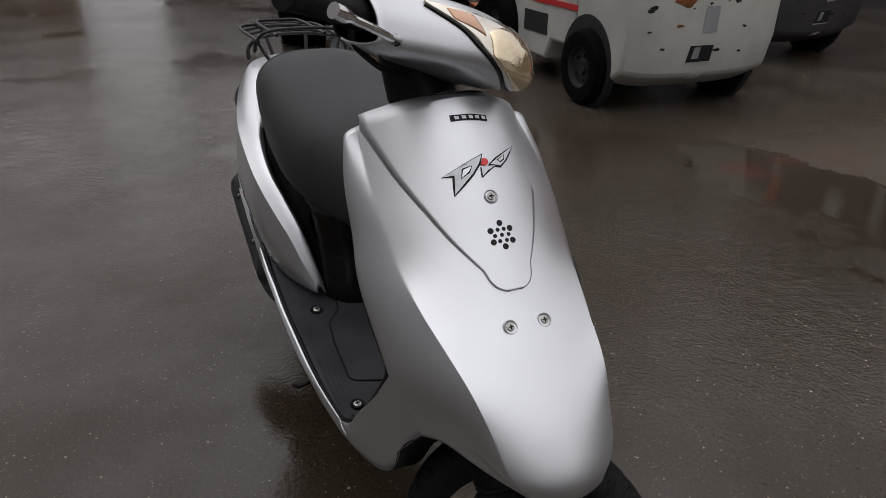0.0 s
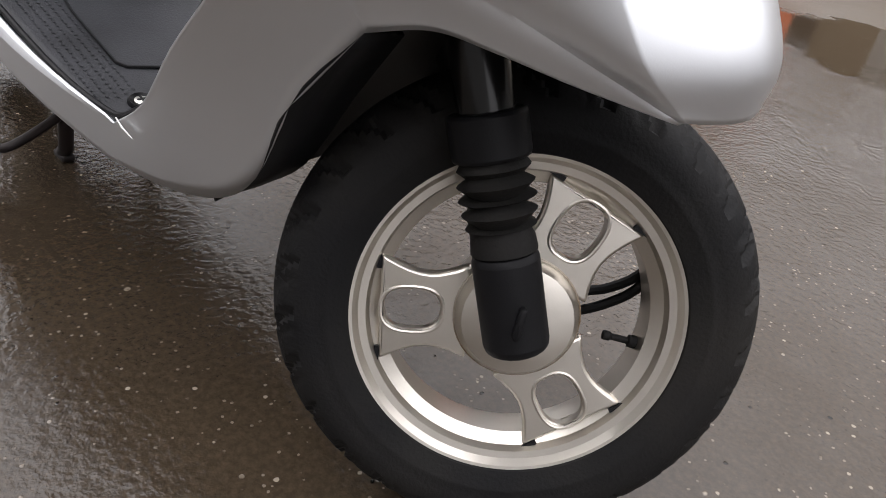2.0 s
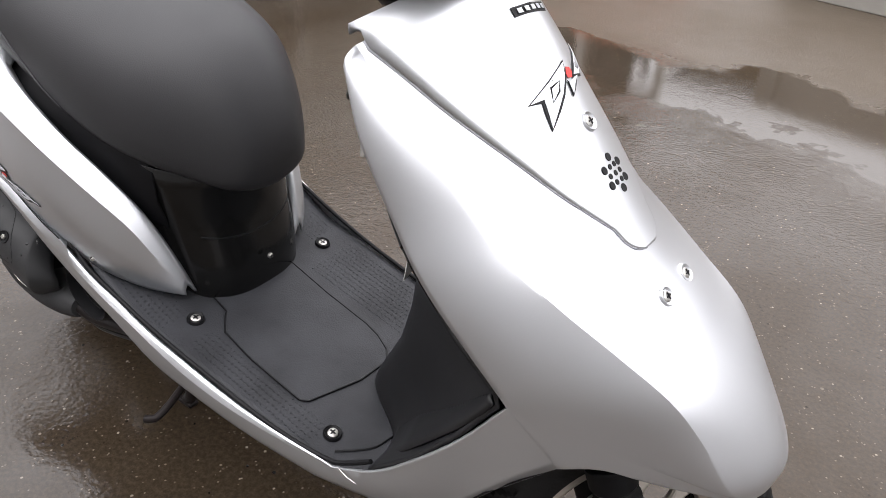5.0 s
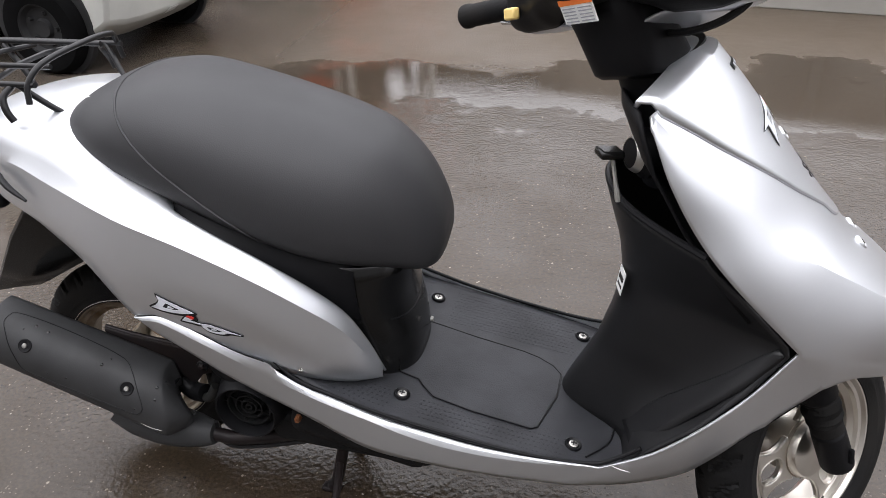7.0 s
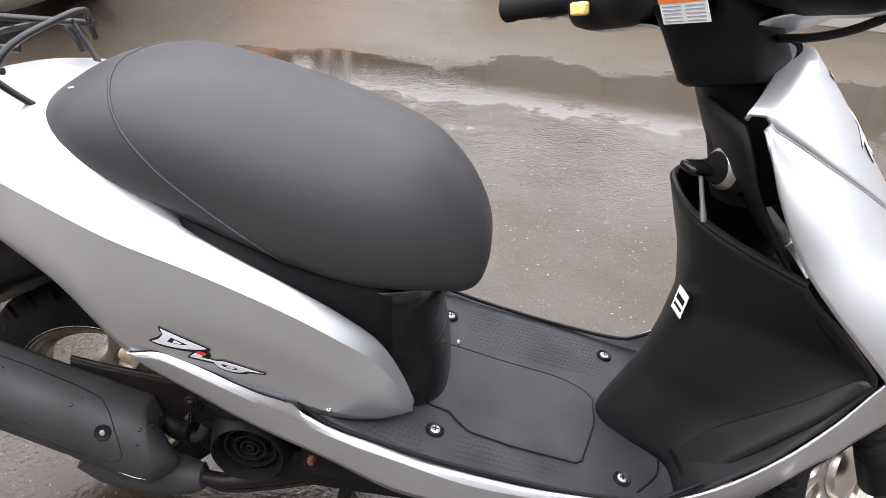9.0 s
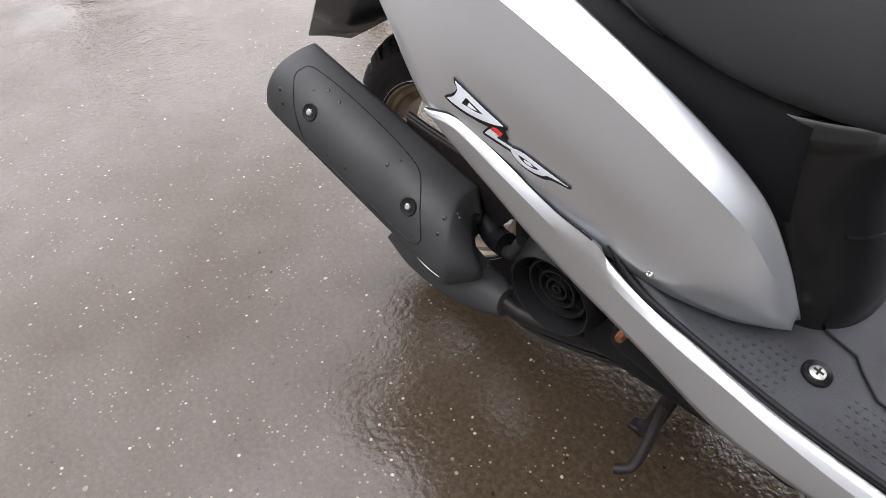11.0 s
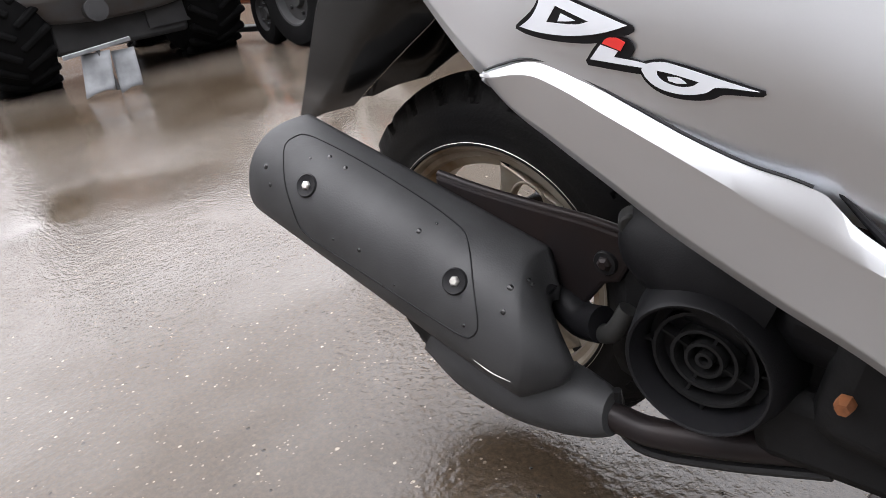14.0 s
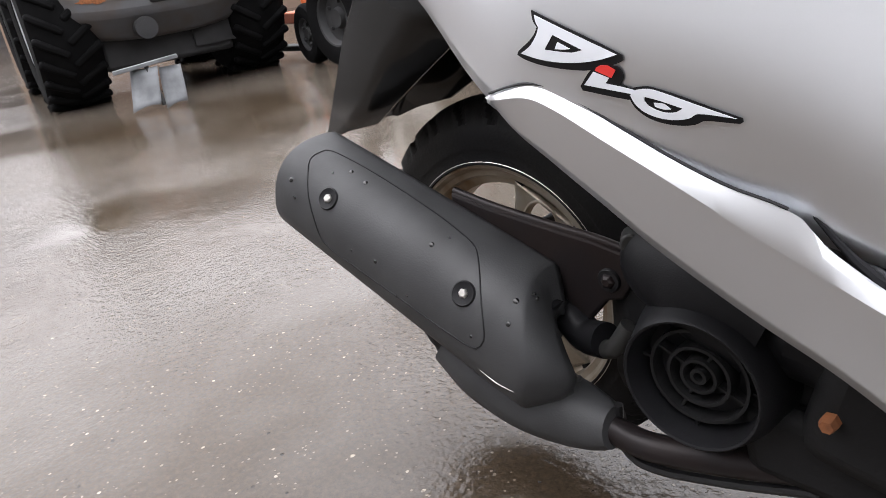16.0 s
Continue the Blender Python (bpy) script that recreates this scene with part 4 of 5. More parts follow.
# flat ledge along the foot of the leg shield
fold = spline([(.4263, -.0813, .2946), (.4879, -.1041, .3677), (.5501, -.1369, .4437), (.5883, -.1529, .4941), (.6039, -.1605, .5132)], 30)
edge = spline([(.4416, -.1431, .2857), (.5087, -.1575, .3686), (.5720, -.1687, .4494), (.6000, -.1690, .4880), (.6120, -.1685, .5080)], 30)
rise = np.clip(np.linspace(-1.2, 6, 30), -1.2, 1)[:, None]  # it grows out of the shield at its lower end
ledge = [[a + (b - a) * q + np.array([-.0014, -.0006, .0012]) * u + np.array([-.0015, -.0010, .0020]) * u * 4 * q * (1 - q) for q in (0, .06, .25, .5, .75, 1)] for a, b, u in zip(fold, edge, rise)]
for s in (1, -1):
    part("shield_ledge", grid_mesh([[(p[0], p[1] * s, p[2]) for p in r] for r in ledge]), SHIELD, scooter, thick=.002, out=(-.7, -.4 * s, .5))
# pedestal details
screw((.113, 0, .384), (-1, 0, 0), scooter, .006, False)
screw((.108, -.020, .537), (-1, 0, -.2), scooter, .004, False)
screw((.108, .035, .537), (-1, 0, -.2), scooter, .004, False)
ped_tree = surface(pedestal)
run = []
for y in np.linspace(-.085, .085, 25):
    hit = ped_tree.ray_cast(Vector((.4, y, .425 + 2.0 * y * y)), Vector((-1, 0, 0)))
    if hit[0] is not None:
        run.append(tuple(hit[0]))
part("lid_seam", tube(run, .0014, 6), INK, scooter)

# seat seam
seat_tree = surface(seat)
run = []
for a, x, _ in spline([(-1.95, -.085, 0), (-1.80, -.115, 0), (-1.62, -.175, 0), (-1.42, -.235, 0), (-1.15, -.282, 0), (-.70, -.312, 0), (0, -.325, 0), (.70, -.312, 0), (1.15, -.282, 0), (1.42, -.235, 0), (1.62, -.175, 0), (1.80, -.115, 0), (1.95, -.085, 0)], 120):
    mid = Vector((x, 0, np.interp(x, [-.35, -.08], [.725, .645])))
    way = Vector((0, math.sin(a), math.cos(a)))
    hit = seat_tree.ray_cast(mid + way * .5, -way)
    if hit[0] is not None:
        run.append(tuple(hit[0]))
part("seam", tube(spline(run, 160), .0019, 6), VINYL, seat)
part("scuff", box((.006, .003, .0006), (-.352, -.085, .779), rot=Matrix.Rotation(.7, 4, "Z")), WHITE, seat, smooth=False)

# leg shield details
label_m = Matrix.Translation((.4085, -.036, .517)) @ Matrix.Rotation(radians(-90 + 12), 4, "Z") @ Matrix.Rotation(radians(-8), 4, "X")
lab = part("warning_label", box((.030, .001, .036)), WHITE, scooter, "small white warning sticker", smooth=False, at=label_m)
part("bar", box((.022, .0006, .008), (0, -.0007, .004)), INK, lab, smooth=False, at=label_m)
part("bar", box((.022, .0006, .004), (0, -.0007, -.008)), INK, lab, smooth=False, at=label_m)
lip = []
for s in np.linspace(-1, 1, 41):
    _, ey = shield_x(.672, 0)
    x, _ = shield_x(.672, s * ey)
    d = LIP_DROP * abs(s) ** 1.5
    lip.append((x + d * .5, s * ey, .672 - d))
part("pocket_lip", tube(lip, .005, 8), BLACK, scooter)
lock_m = Matrix.Translation((.414, -.062, .728)) @ Matrix.Scale(1.25, 4) @ Vector((1, .45, -.15)).to_track_quat("Y", "Z").to_matrix().to_4x4()
lock = part("ignition_lock", lathe([(0, -.012), (.014, -.012), (.018, -.008), (.022, 0), (.026, .004), (.026, .012)], 28), BLACK, scooter, "black ignition lock with a worn white dial", at=lock_m)
part("dial", lathe([(.0155, -.0120), (.0185, -.0085), (.0205, -.0045)], 28), ZINC, lock, at=lock_m)
key = part("key", box((.022, .026, .009), (0, -.034, 0)), GLOSS, lock, "black ignition key", at=lock_m, bevel=0.003)
part("key_blade", tube([(.380, -.084, .728), (.386, -.092, .700), (.390, -.098, .682), (.391, -.100, .676)], [.0028, .0028, .0042, .0034], 8), ZINC, lock)

# ---- steering head, handlebar and lamp ----
BAR = along(.797, 0, -.028)
neck = steered("steering_cover", grid_mesh([[tuple(Vector(along(d, 0, -.018)) + Vector((c * math.copysign(abs(math.cos(a)) ** .6, math.cos(a)) + o, w * math.copysign(abs(math.sin(a)) ** .6, math.sin(a)), 0)))
                                                      for a in np.linspace(0, 2 * math.pi, 36, endpoint=False)]
                                                     for d, c, w, o in ((.676, .048, .050, -.014), (.682, .053, .057, -.014), (.71, .052, .058, -.017), (.74, .048, .060, -.022), (.785, .042, .066, -.030))], wrap=True), BLACK, thick=.003)
part("neck_boot", tube([along(.54), along(.60), along(.70)], [.072, .064, .057], 28), BLACK, scooter)


def bar_loop(y, c, hl, hh, up, a0, a1, n):
    out = []
    for a in np.linspace(a0, a1, n):
        f, u = math.cos(a), math.sin(a)
        out.append((BAR[0] + c + hl * math.copysign(abs(f) ** .8, f) - .65 * hh * u * max(0.0, f), y, BAR[2] + up + hh * math.copysign(abs(u) ** .8, u)))
    return out


COWL = [(.195, .000, .032, .034, -.002), (.165, .004, .046, .042, .0), (.125, .016, .066, .045, .004), (.085, .032, .098, .047, .006), (.045, .042, .119, .053, .002), (0, .046, .130, .056, .0)]
COWL = COWL + [(-y, *r) for y, *r in COWL[-2::-1]]
dense = by_index(COWL, 4)
front = [bar_loop(*q, -2.0, 1.35, 26) for q in dense]
def dash_loop(y, c, hl, hh, up):
    """The rear half: flatter below than the front, with a square edge."""
    out = []
    for a in np.linspace(1.35, 2 * math.pi - 2.0, 26):
        f, u = math.cos(a), math.sin(a)
        low = .48 + .54 * min(1, max(0, (abs(y) - .05) / .05)) if u < 0 else 1.0
        out.append((BAR[0] + c + hl * math.copysign(abs(f) ** .8, f), y, BAR[2] + up + hh * low * math.copysign(abs(u) ** .8, u)))
    return out


back = [dash_loop(*q) for q in dense]
cowl = steered("handlebar_cover", grid_mesh(front), SILVER, label="silver front handlebar cover", thick=.003)
steered("dash_cover", grid_mesh(back), BLACK, label="black rear handlebar cover", thick=.003)


def lens_patch(y0, y1, a0f, a1f, lift, ny=18, na=12):
    rows = []
    for y in np.linspace(y0, y1, ny):
        q = [np.interp(y, [d[0] for d in dense[::-1]], [d[k] for d in dense[::-1]]) for k in (1, 2, 3, 4)]
        u = (y - y0) / (y1 - y0)
        rows.append(bar_loop(y, q[0], q[1] + lift, q[2] + lift, q[3], a0f(abs(y)), a1f(abs(y)), na))
    return grid_mesh(rows)


LENS = material("headlamp_lens", (0.86, 0.80, 0.70), 0.12, 0.8, mottle=0.45, mottle_size=24, coat=1.0, bump=.30, size=40)
REFLECTOR = material("lamp_reflector", (1.0, 0.84, 0.58), 0.15, 0.9, mottle=0.30, mottle_size=30, coat=1.0, bump=.55, size=36)
AMBER = material("amber_lens", (0.70, 0.40, 0.24), 0.12, 0.3, coat=1.0, mottle=0.3, mottle_size=30)
lamp = steered("headlamp", lens_patch(-.124, .124, lambda y: -.85 + 1.58 * (y / .124) ** 1.8, lambda y: .62 + .14 * (y / .124), .004, 36, 16), LENS, label="clear headlamp lens over cream-tinted reflectors", thick=.004)
bowl = lens_patch(-.074, .074, lambda y: -.78 + 1.58 * (y / .124) ** 1.8, lambda y: .50 - .30 * (y / .074) ** 4, .0055, 30, 14)
steered("bowl", bowl, REFLECTOR, lamp, label="cream-tinted bright reflector bowl", thick=.002)
for s in (-1, 1):
    steered("turn_signal", lens_patch(s * .080, s * .106, lambda y: .12 + 9 * (y - .08), lambda y: .60 + .5 * (y - .08), .0058, 12, 8), AMBER, lamp, label="amber turn signal", thick=.004)
steered("lamp_rim", tube([p for p in spline([bar_loop(y, *[np.interp(y, [d[0] for d in dense[::-1]], [d[k] for d in dense[::-1]]) for k in (1, 2, 3, 4)], a, a + .01, 1)[0]
                          for y, a in [(y, -.90 + 1.58 * (abs(y) / .124) ** 1.8) for y in np.linspace(-.124, .124, 21)]], 60)], .0036, 8), GLOSS, lamp)
# speedometer, buttons, label
dial_m = TURN @ Matrix.Translation((BAR[0] + .0, 0, BAR[2] + .046)) @ Matrix.Rotation(radians(-14), 4, "Y")
dialp = part("instrument_panel", box((.075, .15, .012)), GLOSS, scooter, "speedometer under a pale clear cover", at=dial_m, bevel=.005)
part("dial_face", box((.060, .13, .002), (0, 0, .008)), PRINT_SILVER, dialp, at=dial_m, smooth=False, bevel=.0009)
for i in range(6):
    part("bar", box((.012, .004, .001), (.005, -.045 + .018 * i, .0095), rot=Matrix.Rotation(.2 * (i - 2.5), 4, "Z")), WHITE, dialp, at=dial_m, smooth=False)
for y, z, k in ((.155, -.008, 1.0), (-.135, -.005, .68)):
    steered("switch_button", box((.012, .024 * k, .016 * k), (BAR[0] - .052, y, BAR[2] + z - .006)), YELLOW_BUTTON, label="yellowed plastic switch button", bevel=.003)
steered("switch", box((.016, .020, .014), (BAR[0] - .050, .150, BAR[2] + .022)), BLACK, bevel=.003)
steered("emblem", box((.002, .020, .016), (BAR[0] - .074, .006, BAR[2] + .031), rot=Matrix.Rotation(radians(40), 4, "Y")), PRINT_SILVER, smooth=False)
p = along(.801, -.006, -.1005)
lab_rot = Matrix.Translation(p) @ Matrix.Rotation(radians(-23), 4, "Y")
sticker = steered("caution_label", box((.002, .057, .030), p, rot=Matrix.Rotation(radians(-23), 4, "Y")), WHITE, label="white caution sticker with an orange band", smooth=False)
steered("band", box((.002, .058, .007), tuple(lab_rot @ Vector((-.0008, 0, .0115))), rot=Matrix.Rotation(radians(-23), 4, "Y")), ORANGE_PRINT, sticker, smooth=False)
for i in range(5):
    for k in (-1, 1):
        steered("bar", box((.002, .023, .0016), tuple(lab_rot @ Vector((-.0006, k * .014, .004 - i * .0040))), rot=Matrix.Rotation(radians(-23), 4, "Y")), GREY_PRINT, sticker, smooth=False)
for s in (-1, 1):
    y0, y1 = s * .185, s * .315
    g0, g1 = Vector((BAR[0] - .004, y0, BAR[2])), Vector((BAR[0] - .028, y1, BAR[2] - .004))
    n = 14
    grip = steered("grip", tube([tuple(g0.lerp(g1, i / n)) for i in range(n + 1)], [.021, .021] + [.0165 + .0006 * (i % 2) for i in range(n - 3)] + [.0185, .0185], 18), RUBBER, label="black rubber grip")
    lev = spline([(BAR[0] + .045, s * .155, BAR[2] - .018), (BAR[0] + .060, s * .20, BAR[2] - .020), (BAR[0] + .056, s * .25, BAR[2] - .016), (BAR[0] + .040, s * .315, BAR[2] - .010)], 24)
    steered("brake_lever", tube(lev, [.0085 - .0030 * (4 < i < 20) + .0012 * (i > 20) for i in range(24)], 12), CHROME, label="polished alloy brake lever")
cab = spline([along(.735, -.055, -.03), (BAR[0] + .012, -.105, BAR[2] - .058), (BAR[0] + .008, -.15, BAR[2] - .050), (BAR[0], -.188, BAR[2] - .034), (BAR[0] - .004, -.198, BAR[2] - .012)], 30)
steered("throttle_cable", tube(cab, .0045, 8), RUBBER)

# ---- tail: lamp, mudguard, rack ----
TAIL_RED = material("tail_lens", (0.35, 0.02, 0.02), 0.15, coat=1.0)
tail_rows = []
for z, k in ((.672, 1.0), (.655, 1.04), (.632, 1.0)):
    tail_rows.append([(-.598 - .02 * k * math.cos(a) + .10 * (1 - math.cos(a)), .105 * math.sin(a) * k, z) for a in np.linspace(-1.2, 1.2, 21)])
part("tail_lamp", grid_mesh(tail_rows), TAIL_RED, scooter, "dark red tail lamp", thick=.006)
for s in (-1, 1):
    part("side_slot", tube(spline([(-.500, s * .140, .688), (-.470, s * .160, .668), (-.435, s * .170, .650)], 10), [.002, .003, .004, .0045, .005, .005, .0045, .004, .003, .002], 8), INK, scooter)
    part("rear_signal", box((.035, .022, .028), (-.575, s * .085, .600)), BLACK, scooter, bevel=.008)
guard_rows = []
for x, z, w, fx, fz in ((-.515, .625, .076, -.400, .525), (-.555, .568, .075, -.442, .497), (-.598, .518, .073, -.492, .468), (-.642, .455, .068, -.538, .441), (-.686, .396, .060, -.580, .417)):
    guard_rows.append([(fx, -w, fz), (fx * .5 + x * .5, -w - .001, fz * .5 + z * .5), (x + .006, -w, z - .003), (x, -w + .006, z), (x - .006, 0, z + .004), (x, w - .006, z), (x + .006, w, z - .003), (fx * .5 + x * .5, w + .001, fz * .5 + z * .5), (fx, w, fz)])
part("mudguard", grid_mesh(guard_rows), GLOSS, scooter, "black plastic rear mudguard", thick=.004, sharp=30)

RACK_Z = .800
for w, z, x0, x1 in ((.105, RACK_Z, -.425, -.70), (.060, RACK_Z + .012, -.43, -.69)):
    loop_ = [(x0 + .01, -w, z), (x0 - .02, -w, z), (x1 + .04, -w, z), (x1, -w * .75, z), (x1, w * .75, z), (x1 + .04, w, z), (x0 - .02, w, z), (x0 + .01, w, z)]
    part("rack_rail", tube(spline(loop_, 70), .0042, 10), STEEL_BLACK, scooter, "black steel luggage rack rail")
hoop = spline([(-.425, -.115, .775), (-.425, -.108, .800), (-.415, -.085, .822), (-.412, 0, .828), (-.415, .085, .822), (-.425, .108, .800), (-.425, .115, .775)], 40)
part("rack_hoop", tube(hoop, .0044, 10), STEEL_BLACK, scooter)
for x in (-.50, -.58, -.65):
    part("rack_bar", tube([(x, -.104, RACK_Z - .006), (x, -.03, RACK_Z + .004), (x, .03, RACK_Z + .004), (x, .104, RACK_Z - .006)], .0042, 8), STEEL_BLACK, scooter)
for s in (-1, 1):
    part("rack_stay", tube(spline([(-.445, s * .105, .800), (-.418, s * .088, .765), (-.392, s * .070, .735)], 14), .0045, 10), STEEL_BLACK, scooter)
    part("rack_stay", tube(spline([(-.60, s * .06, .806), (-.57, s * .05, .775), (-.55, s * .045, .742)], 12), .0050, 10), STEEL_BLACK, scooter)
    part("rack_hook", tube(spline([(-.455, s * .104, .797), (-.462, s * .118, .785), (-.458, s * .125, .768), (-.452, s * .124, .752)], 14), .0050, 10), STEEL_BLACK, scooter)

# ---- engine, exhaust and stand ----
ax0, ax1 = np.array([-.633, -.122, .373]), np.array([-.293, -.118, .236])
ax_d = (ax1 - ax0) / np.linalg.norm(ax1 - ax0)
HALF = .0545  # half height and depth of the shell
muffler = part("silencer", tube([ax0 + ax_d * d for d in (.010, .014, .10, .30, .330)], [.036, .043, .046, .047, .036], 40), BLACK, scooter, "black exhaust silencer")
side_u = np.cross(ax_d, [0, 0, 1.0])
side_u /= np.linalg.norm(side_u)
up_u = np.cross(side_u, ax_d)
if side_u[1] > 0:
    side_u = -side_u


def skin(d, a=0.0):
    """Radius of the shell at d along it: rounded off towards a square, a little wider in front."""
    p = 2.5
    r = (abs(math.cos(a) / HALF) ** p + abs(math.sin(a) / (HALF * .955)) ** p) ** (-1 / p)
    return r * (.97 + .10 * min(1.0, max(0.0, d / .30)))


def around(d, a, r):
    """A point on the silencer's skin: d along it, a the angle up from straight out to the side."""
    return ax0 + ax_d * d + (side_u * math.cos(a) + up_u * math.sin(a)) * r


def ridge(a):
    """Where the shell's front edge bends inwards."""
    return .343 - .040 * max(0.0, math.sin(a)) ** 1.5 + .006 * math.cos(a)


rows = []
for u in (.0, .004, .02, .06, .15, .27, .40, .53, .66, .78, .88, .95, .985, 1.0):
    r = []
    for a in np.linspace(-1.75, 2.0, 34):
        d = .008 + (ridge(a) - .008) * u
        r.append(around(d, a, skin(d, a) - .003 * (u < .002)))
    rows.append(r)
for more, less in ((.002, .0010), (.012, .012), (.022, .024), (.027, .034)):
    rows.append([around(ridge(a) + more, a, skin(.3, a) - less) for a in np.linspace(-1.75, 2.0, 34)])
guard = part("heat_guard", grid_mesh(rows), GUARD, muffler, "dark grey plastic heat guard", thick=.004, offset=1, sharp=32)
PANEL = [(.036, 1.32), (.034, 1.0), (.047, .71), (.070, .20), (.090, -.23), (.134, -.24), (.207, -.17), (.272, -.11), (.297, -.03), (.303, .24), (.284, .69), (.251, 1.22), (.238, 1.32), (.190, 1.43), (.104, 1.48), (.046, 1.41)]
inset = [around(d, a, skin(d, a) + .0040) for d, a, _ in spline([(d, a * .06, 0) for d, a in PANEL + PANEL[:1]], 90) * np.array([1, 1 / .06, 1])]
part("groove", tube(inset, .0008, 6), INK, guard)
for d in (.085, .268):
    a = 0.60
    w = Vector(-(side_u * math.cos(a) + up_u * math.sin(a)))
    m = w.to_track_quat("Y", "Z").to_matrix().to_4x4()
    m.translation = Vector(around(d, a, skin(d, a) + .0046))
    # nearly flat black disc: the shade of the bolt recess as colour
    well = part("guard_well_shade", lathe([(0, -.0002), (.0085, -.0003), (.0105, -.0012), (.0118, .0004)], 24), BLACK, guard, at=m)
    part("bolt", lathe([(0, -.003), (.0030, -.003), (.0042, -.0020), (.0050, 0), (0, 0)], 6), ZINC, guard, at=m, smooth=False)
rng = random.Random(5)
for _ in range(16):
    d, a, r = rng.uniform(.02, .33), rng.uniform(-.2, 1.3), rng.uniform(.0012, .0030)
    w = Vector(-(side_u * math.cos(a) + up_u * math.sin(a)))
    m = w.to_track_quat("Y", "Z").to_matrix().to_4x4()
    m.translation = Vector(around(d, a, skin(d, a) + .0043))
    part("water_drop", lathe([(0, -.0005), (r * .7, -.0004), (r, .0002)], 10), GLOSS, guard, at=m)
part("end_cap", tube([ax0 + ax_d * .004, ax0 + ax_d * .008], [.030, .040], 30), INK, muffler)
low = spline([(-0.420, -0.127, 0.234), (-0.383, -0.127, 0.206), (-0.337, -0.127, 0.187), (-0.293, -0.127, 0.182), (-0.270, -0.127, 0.181), (-0.258, -0.127, 0.182)], 26)
part("pipe_guard", tube(low, np.interp(np.linspace(0, 1, 26), [0, .22, .5, .8, .93, 1], [0.042, 0.043, 0.038, 0.03, 0.024, 0.019]), 28), GUARD, scooter, "dark grey lower pipe guard")
part("clamp_edge", tube(spline([(-.3565, -.1806, .2385), (-.3390, -.1802, .2305), (-.3190, -.1812, .2286)], 12), [.0002, .0003, .0004, .0005, .0006, .0006, .0006, .0005, .0005, .0004, .0003, .0002], 8), ZINC, scooter)
part("exhaust_pipe", tube(spline([(-0.262, -0.126, 0.179), (-0.231, -0.122, 0.171), (-0.175, -0.118, 0.179), (-0.114, -0.114, 0.194), (-0.058, -0.108, 0.208), (.02, -.09, .235)], 40), .0125, 14), BROWN_STEEL, scooter, "dark brown exhaust pipe")
bracket = outline_plate([[(-.448, .364), (-.400, .354), (-.330, .344), (-.288, .339), (-.250, .331), (-.249, .312), (-.262, .289), (-.277, .285), (-.296, .262), (-.330, .243), (-.350, .276), (-.400, .312), (-.448, .338)]], .010)
bracket.transform(Matrix.Translation((0, -.085, 0)))
part("exhaust_bracket", bracket, BROWN_STEEL, scooter, "dark brown steel exhaust bracket", smooth=False, bevel=.003)
part("bracket_fold", tube(spline([(-.448, -.088, .3635), (-.400, -.088, .3535), (-.330, -.088, .3435), (-.288, -.088, .3385), (-.252, -.088, .3310)], 20), .0042, 10), BROWN_STEEL, scooter)
pin_m = Vector((0, 1, 0)).to_track_quat("Y", "Z").to_matrix().to_4x4()
pin_m.translation = Vector((-.273, -.096, .306))
part("bracket_bolt", lathe([(0, -.006), (.0035, -.006), (.0060, -.004), (.0075, -.001), (.0075, 0), (0, .002)], 6), BROWN_STEEL, scooter, at=pin_m, smooth=False)
part("washer", lathe([(0, -.0022), (.0098, -.0020), (.0108, -.0005), (.0108, .002)], 24), STEEL_BLACK, scooter, at=pin_m)
part("bracket_pin", tube([(-.338, -.10, .272), (-.318, -.10, .266)], .005, 8), ZINC, scooter)
crank = part("crankcase", box((.20, .13, .15), (-.19, -.025, .252)), ENGINE, scooter, "dark engine case", bevel=.03)
fan_m = pose(-.175, -.106, .266, 0, 0, 0)
fan = part("fan_cover", lathe([(.066, .03), (.064, -.010), (.059, -.026), (.0535, -.0460), (.0520, -.0475), (.0502, -.0465), (.0490, -.040), (.046, -.020), (0, -.012)], 48), BLACK, scooter, "black plastic fan cover", at=fan_m)
for r in (.0375, .0235, .0130, .0050):
    part("grille_ring", lathe([(r - .0013, -.032), (r + .0013, -.032), (r + .0016, -.018), (r - .0016, -.018), (r - .0013, -.032)], 36), ENGINE, fan, at=fan_m)
for i in range(4):
    for r0, r1, turn in ((.0130, .0235, .45), (.0235, .0375, .45), (.0375, .0470, .10)):
        rib = box((r1 - r0, .010, .0022), ((r0 + r1) / 2, -.023, 0))
        rib.transform(Matrix.Rotation(i * math.pi / 2 + turn, 4, "Y"))
        part("grille_rib", rib, ENGINE, fan, at=fan_m, smooth=False)
ring = [(-.13 + .085 * math.cos(a), .255 + .085 * math.sin(a)) for a in np.linspace(-1.5, 1.5, 12)] + [(-.454 + .045 * math.cos(a), .232 + .045 * math.sin(a)) for a in np.linspace(1.5, 4.8, 10)]
gear = outline_plate([ring], .085)
gear.transform(Matrix.Translation((0, .165, 0)))
part("gear_case", gear, ENGINE, scooter, "dark gear case", bevel=.015)
part("air_duct", tube(spline([(-.248, -.082, .330), (-.228, -.088, .332), (-.20, -.092, .328), (-.170, -.094, .318), (-.14, -.09, .305)], 22), np.interp(np.linspace(0, 1, 22), [0, .06, .2, .5, 1], [.022, .030, .038, .046, .050]), 36), BLACK, scooter)
part("case_lug", tube([(-.246, -.096, .350), (-.240, -.112, .350)], [.011, .009], 16), GALVANISED_GREY, scooter, bevel=.002)
part("engine_clamp", tube(spline([(-.285, -.10, .240), (-.262, -.112, .252), (-.248, -.108, .275)], 10), .0085, 16), GALVANISED_GREY, scooter)
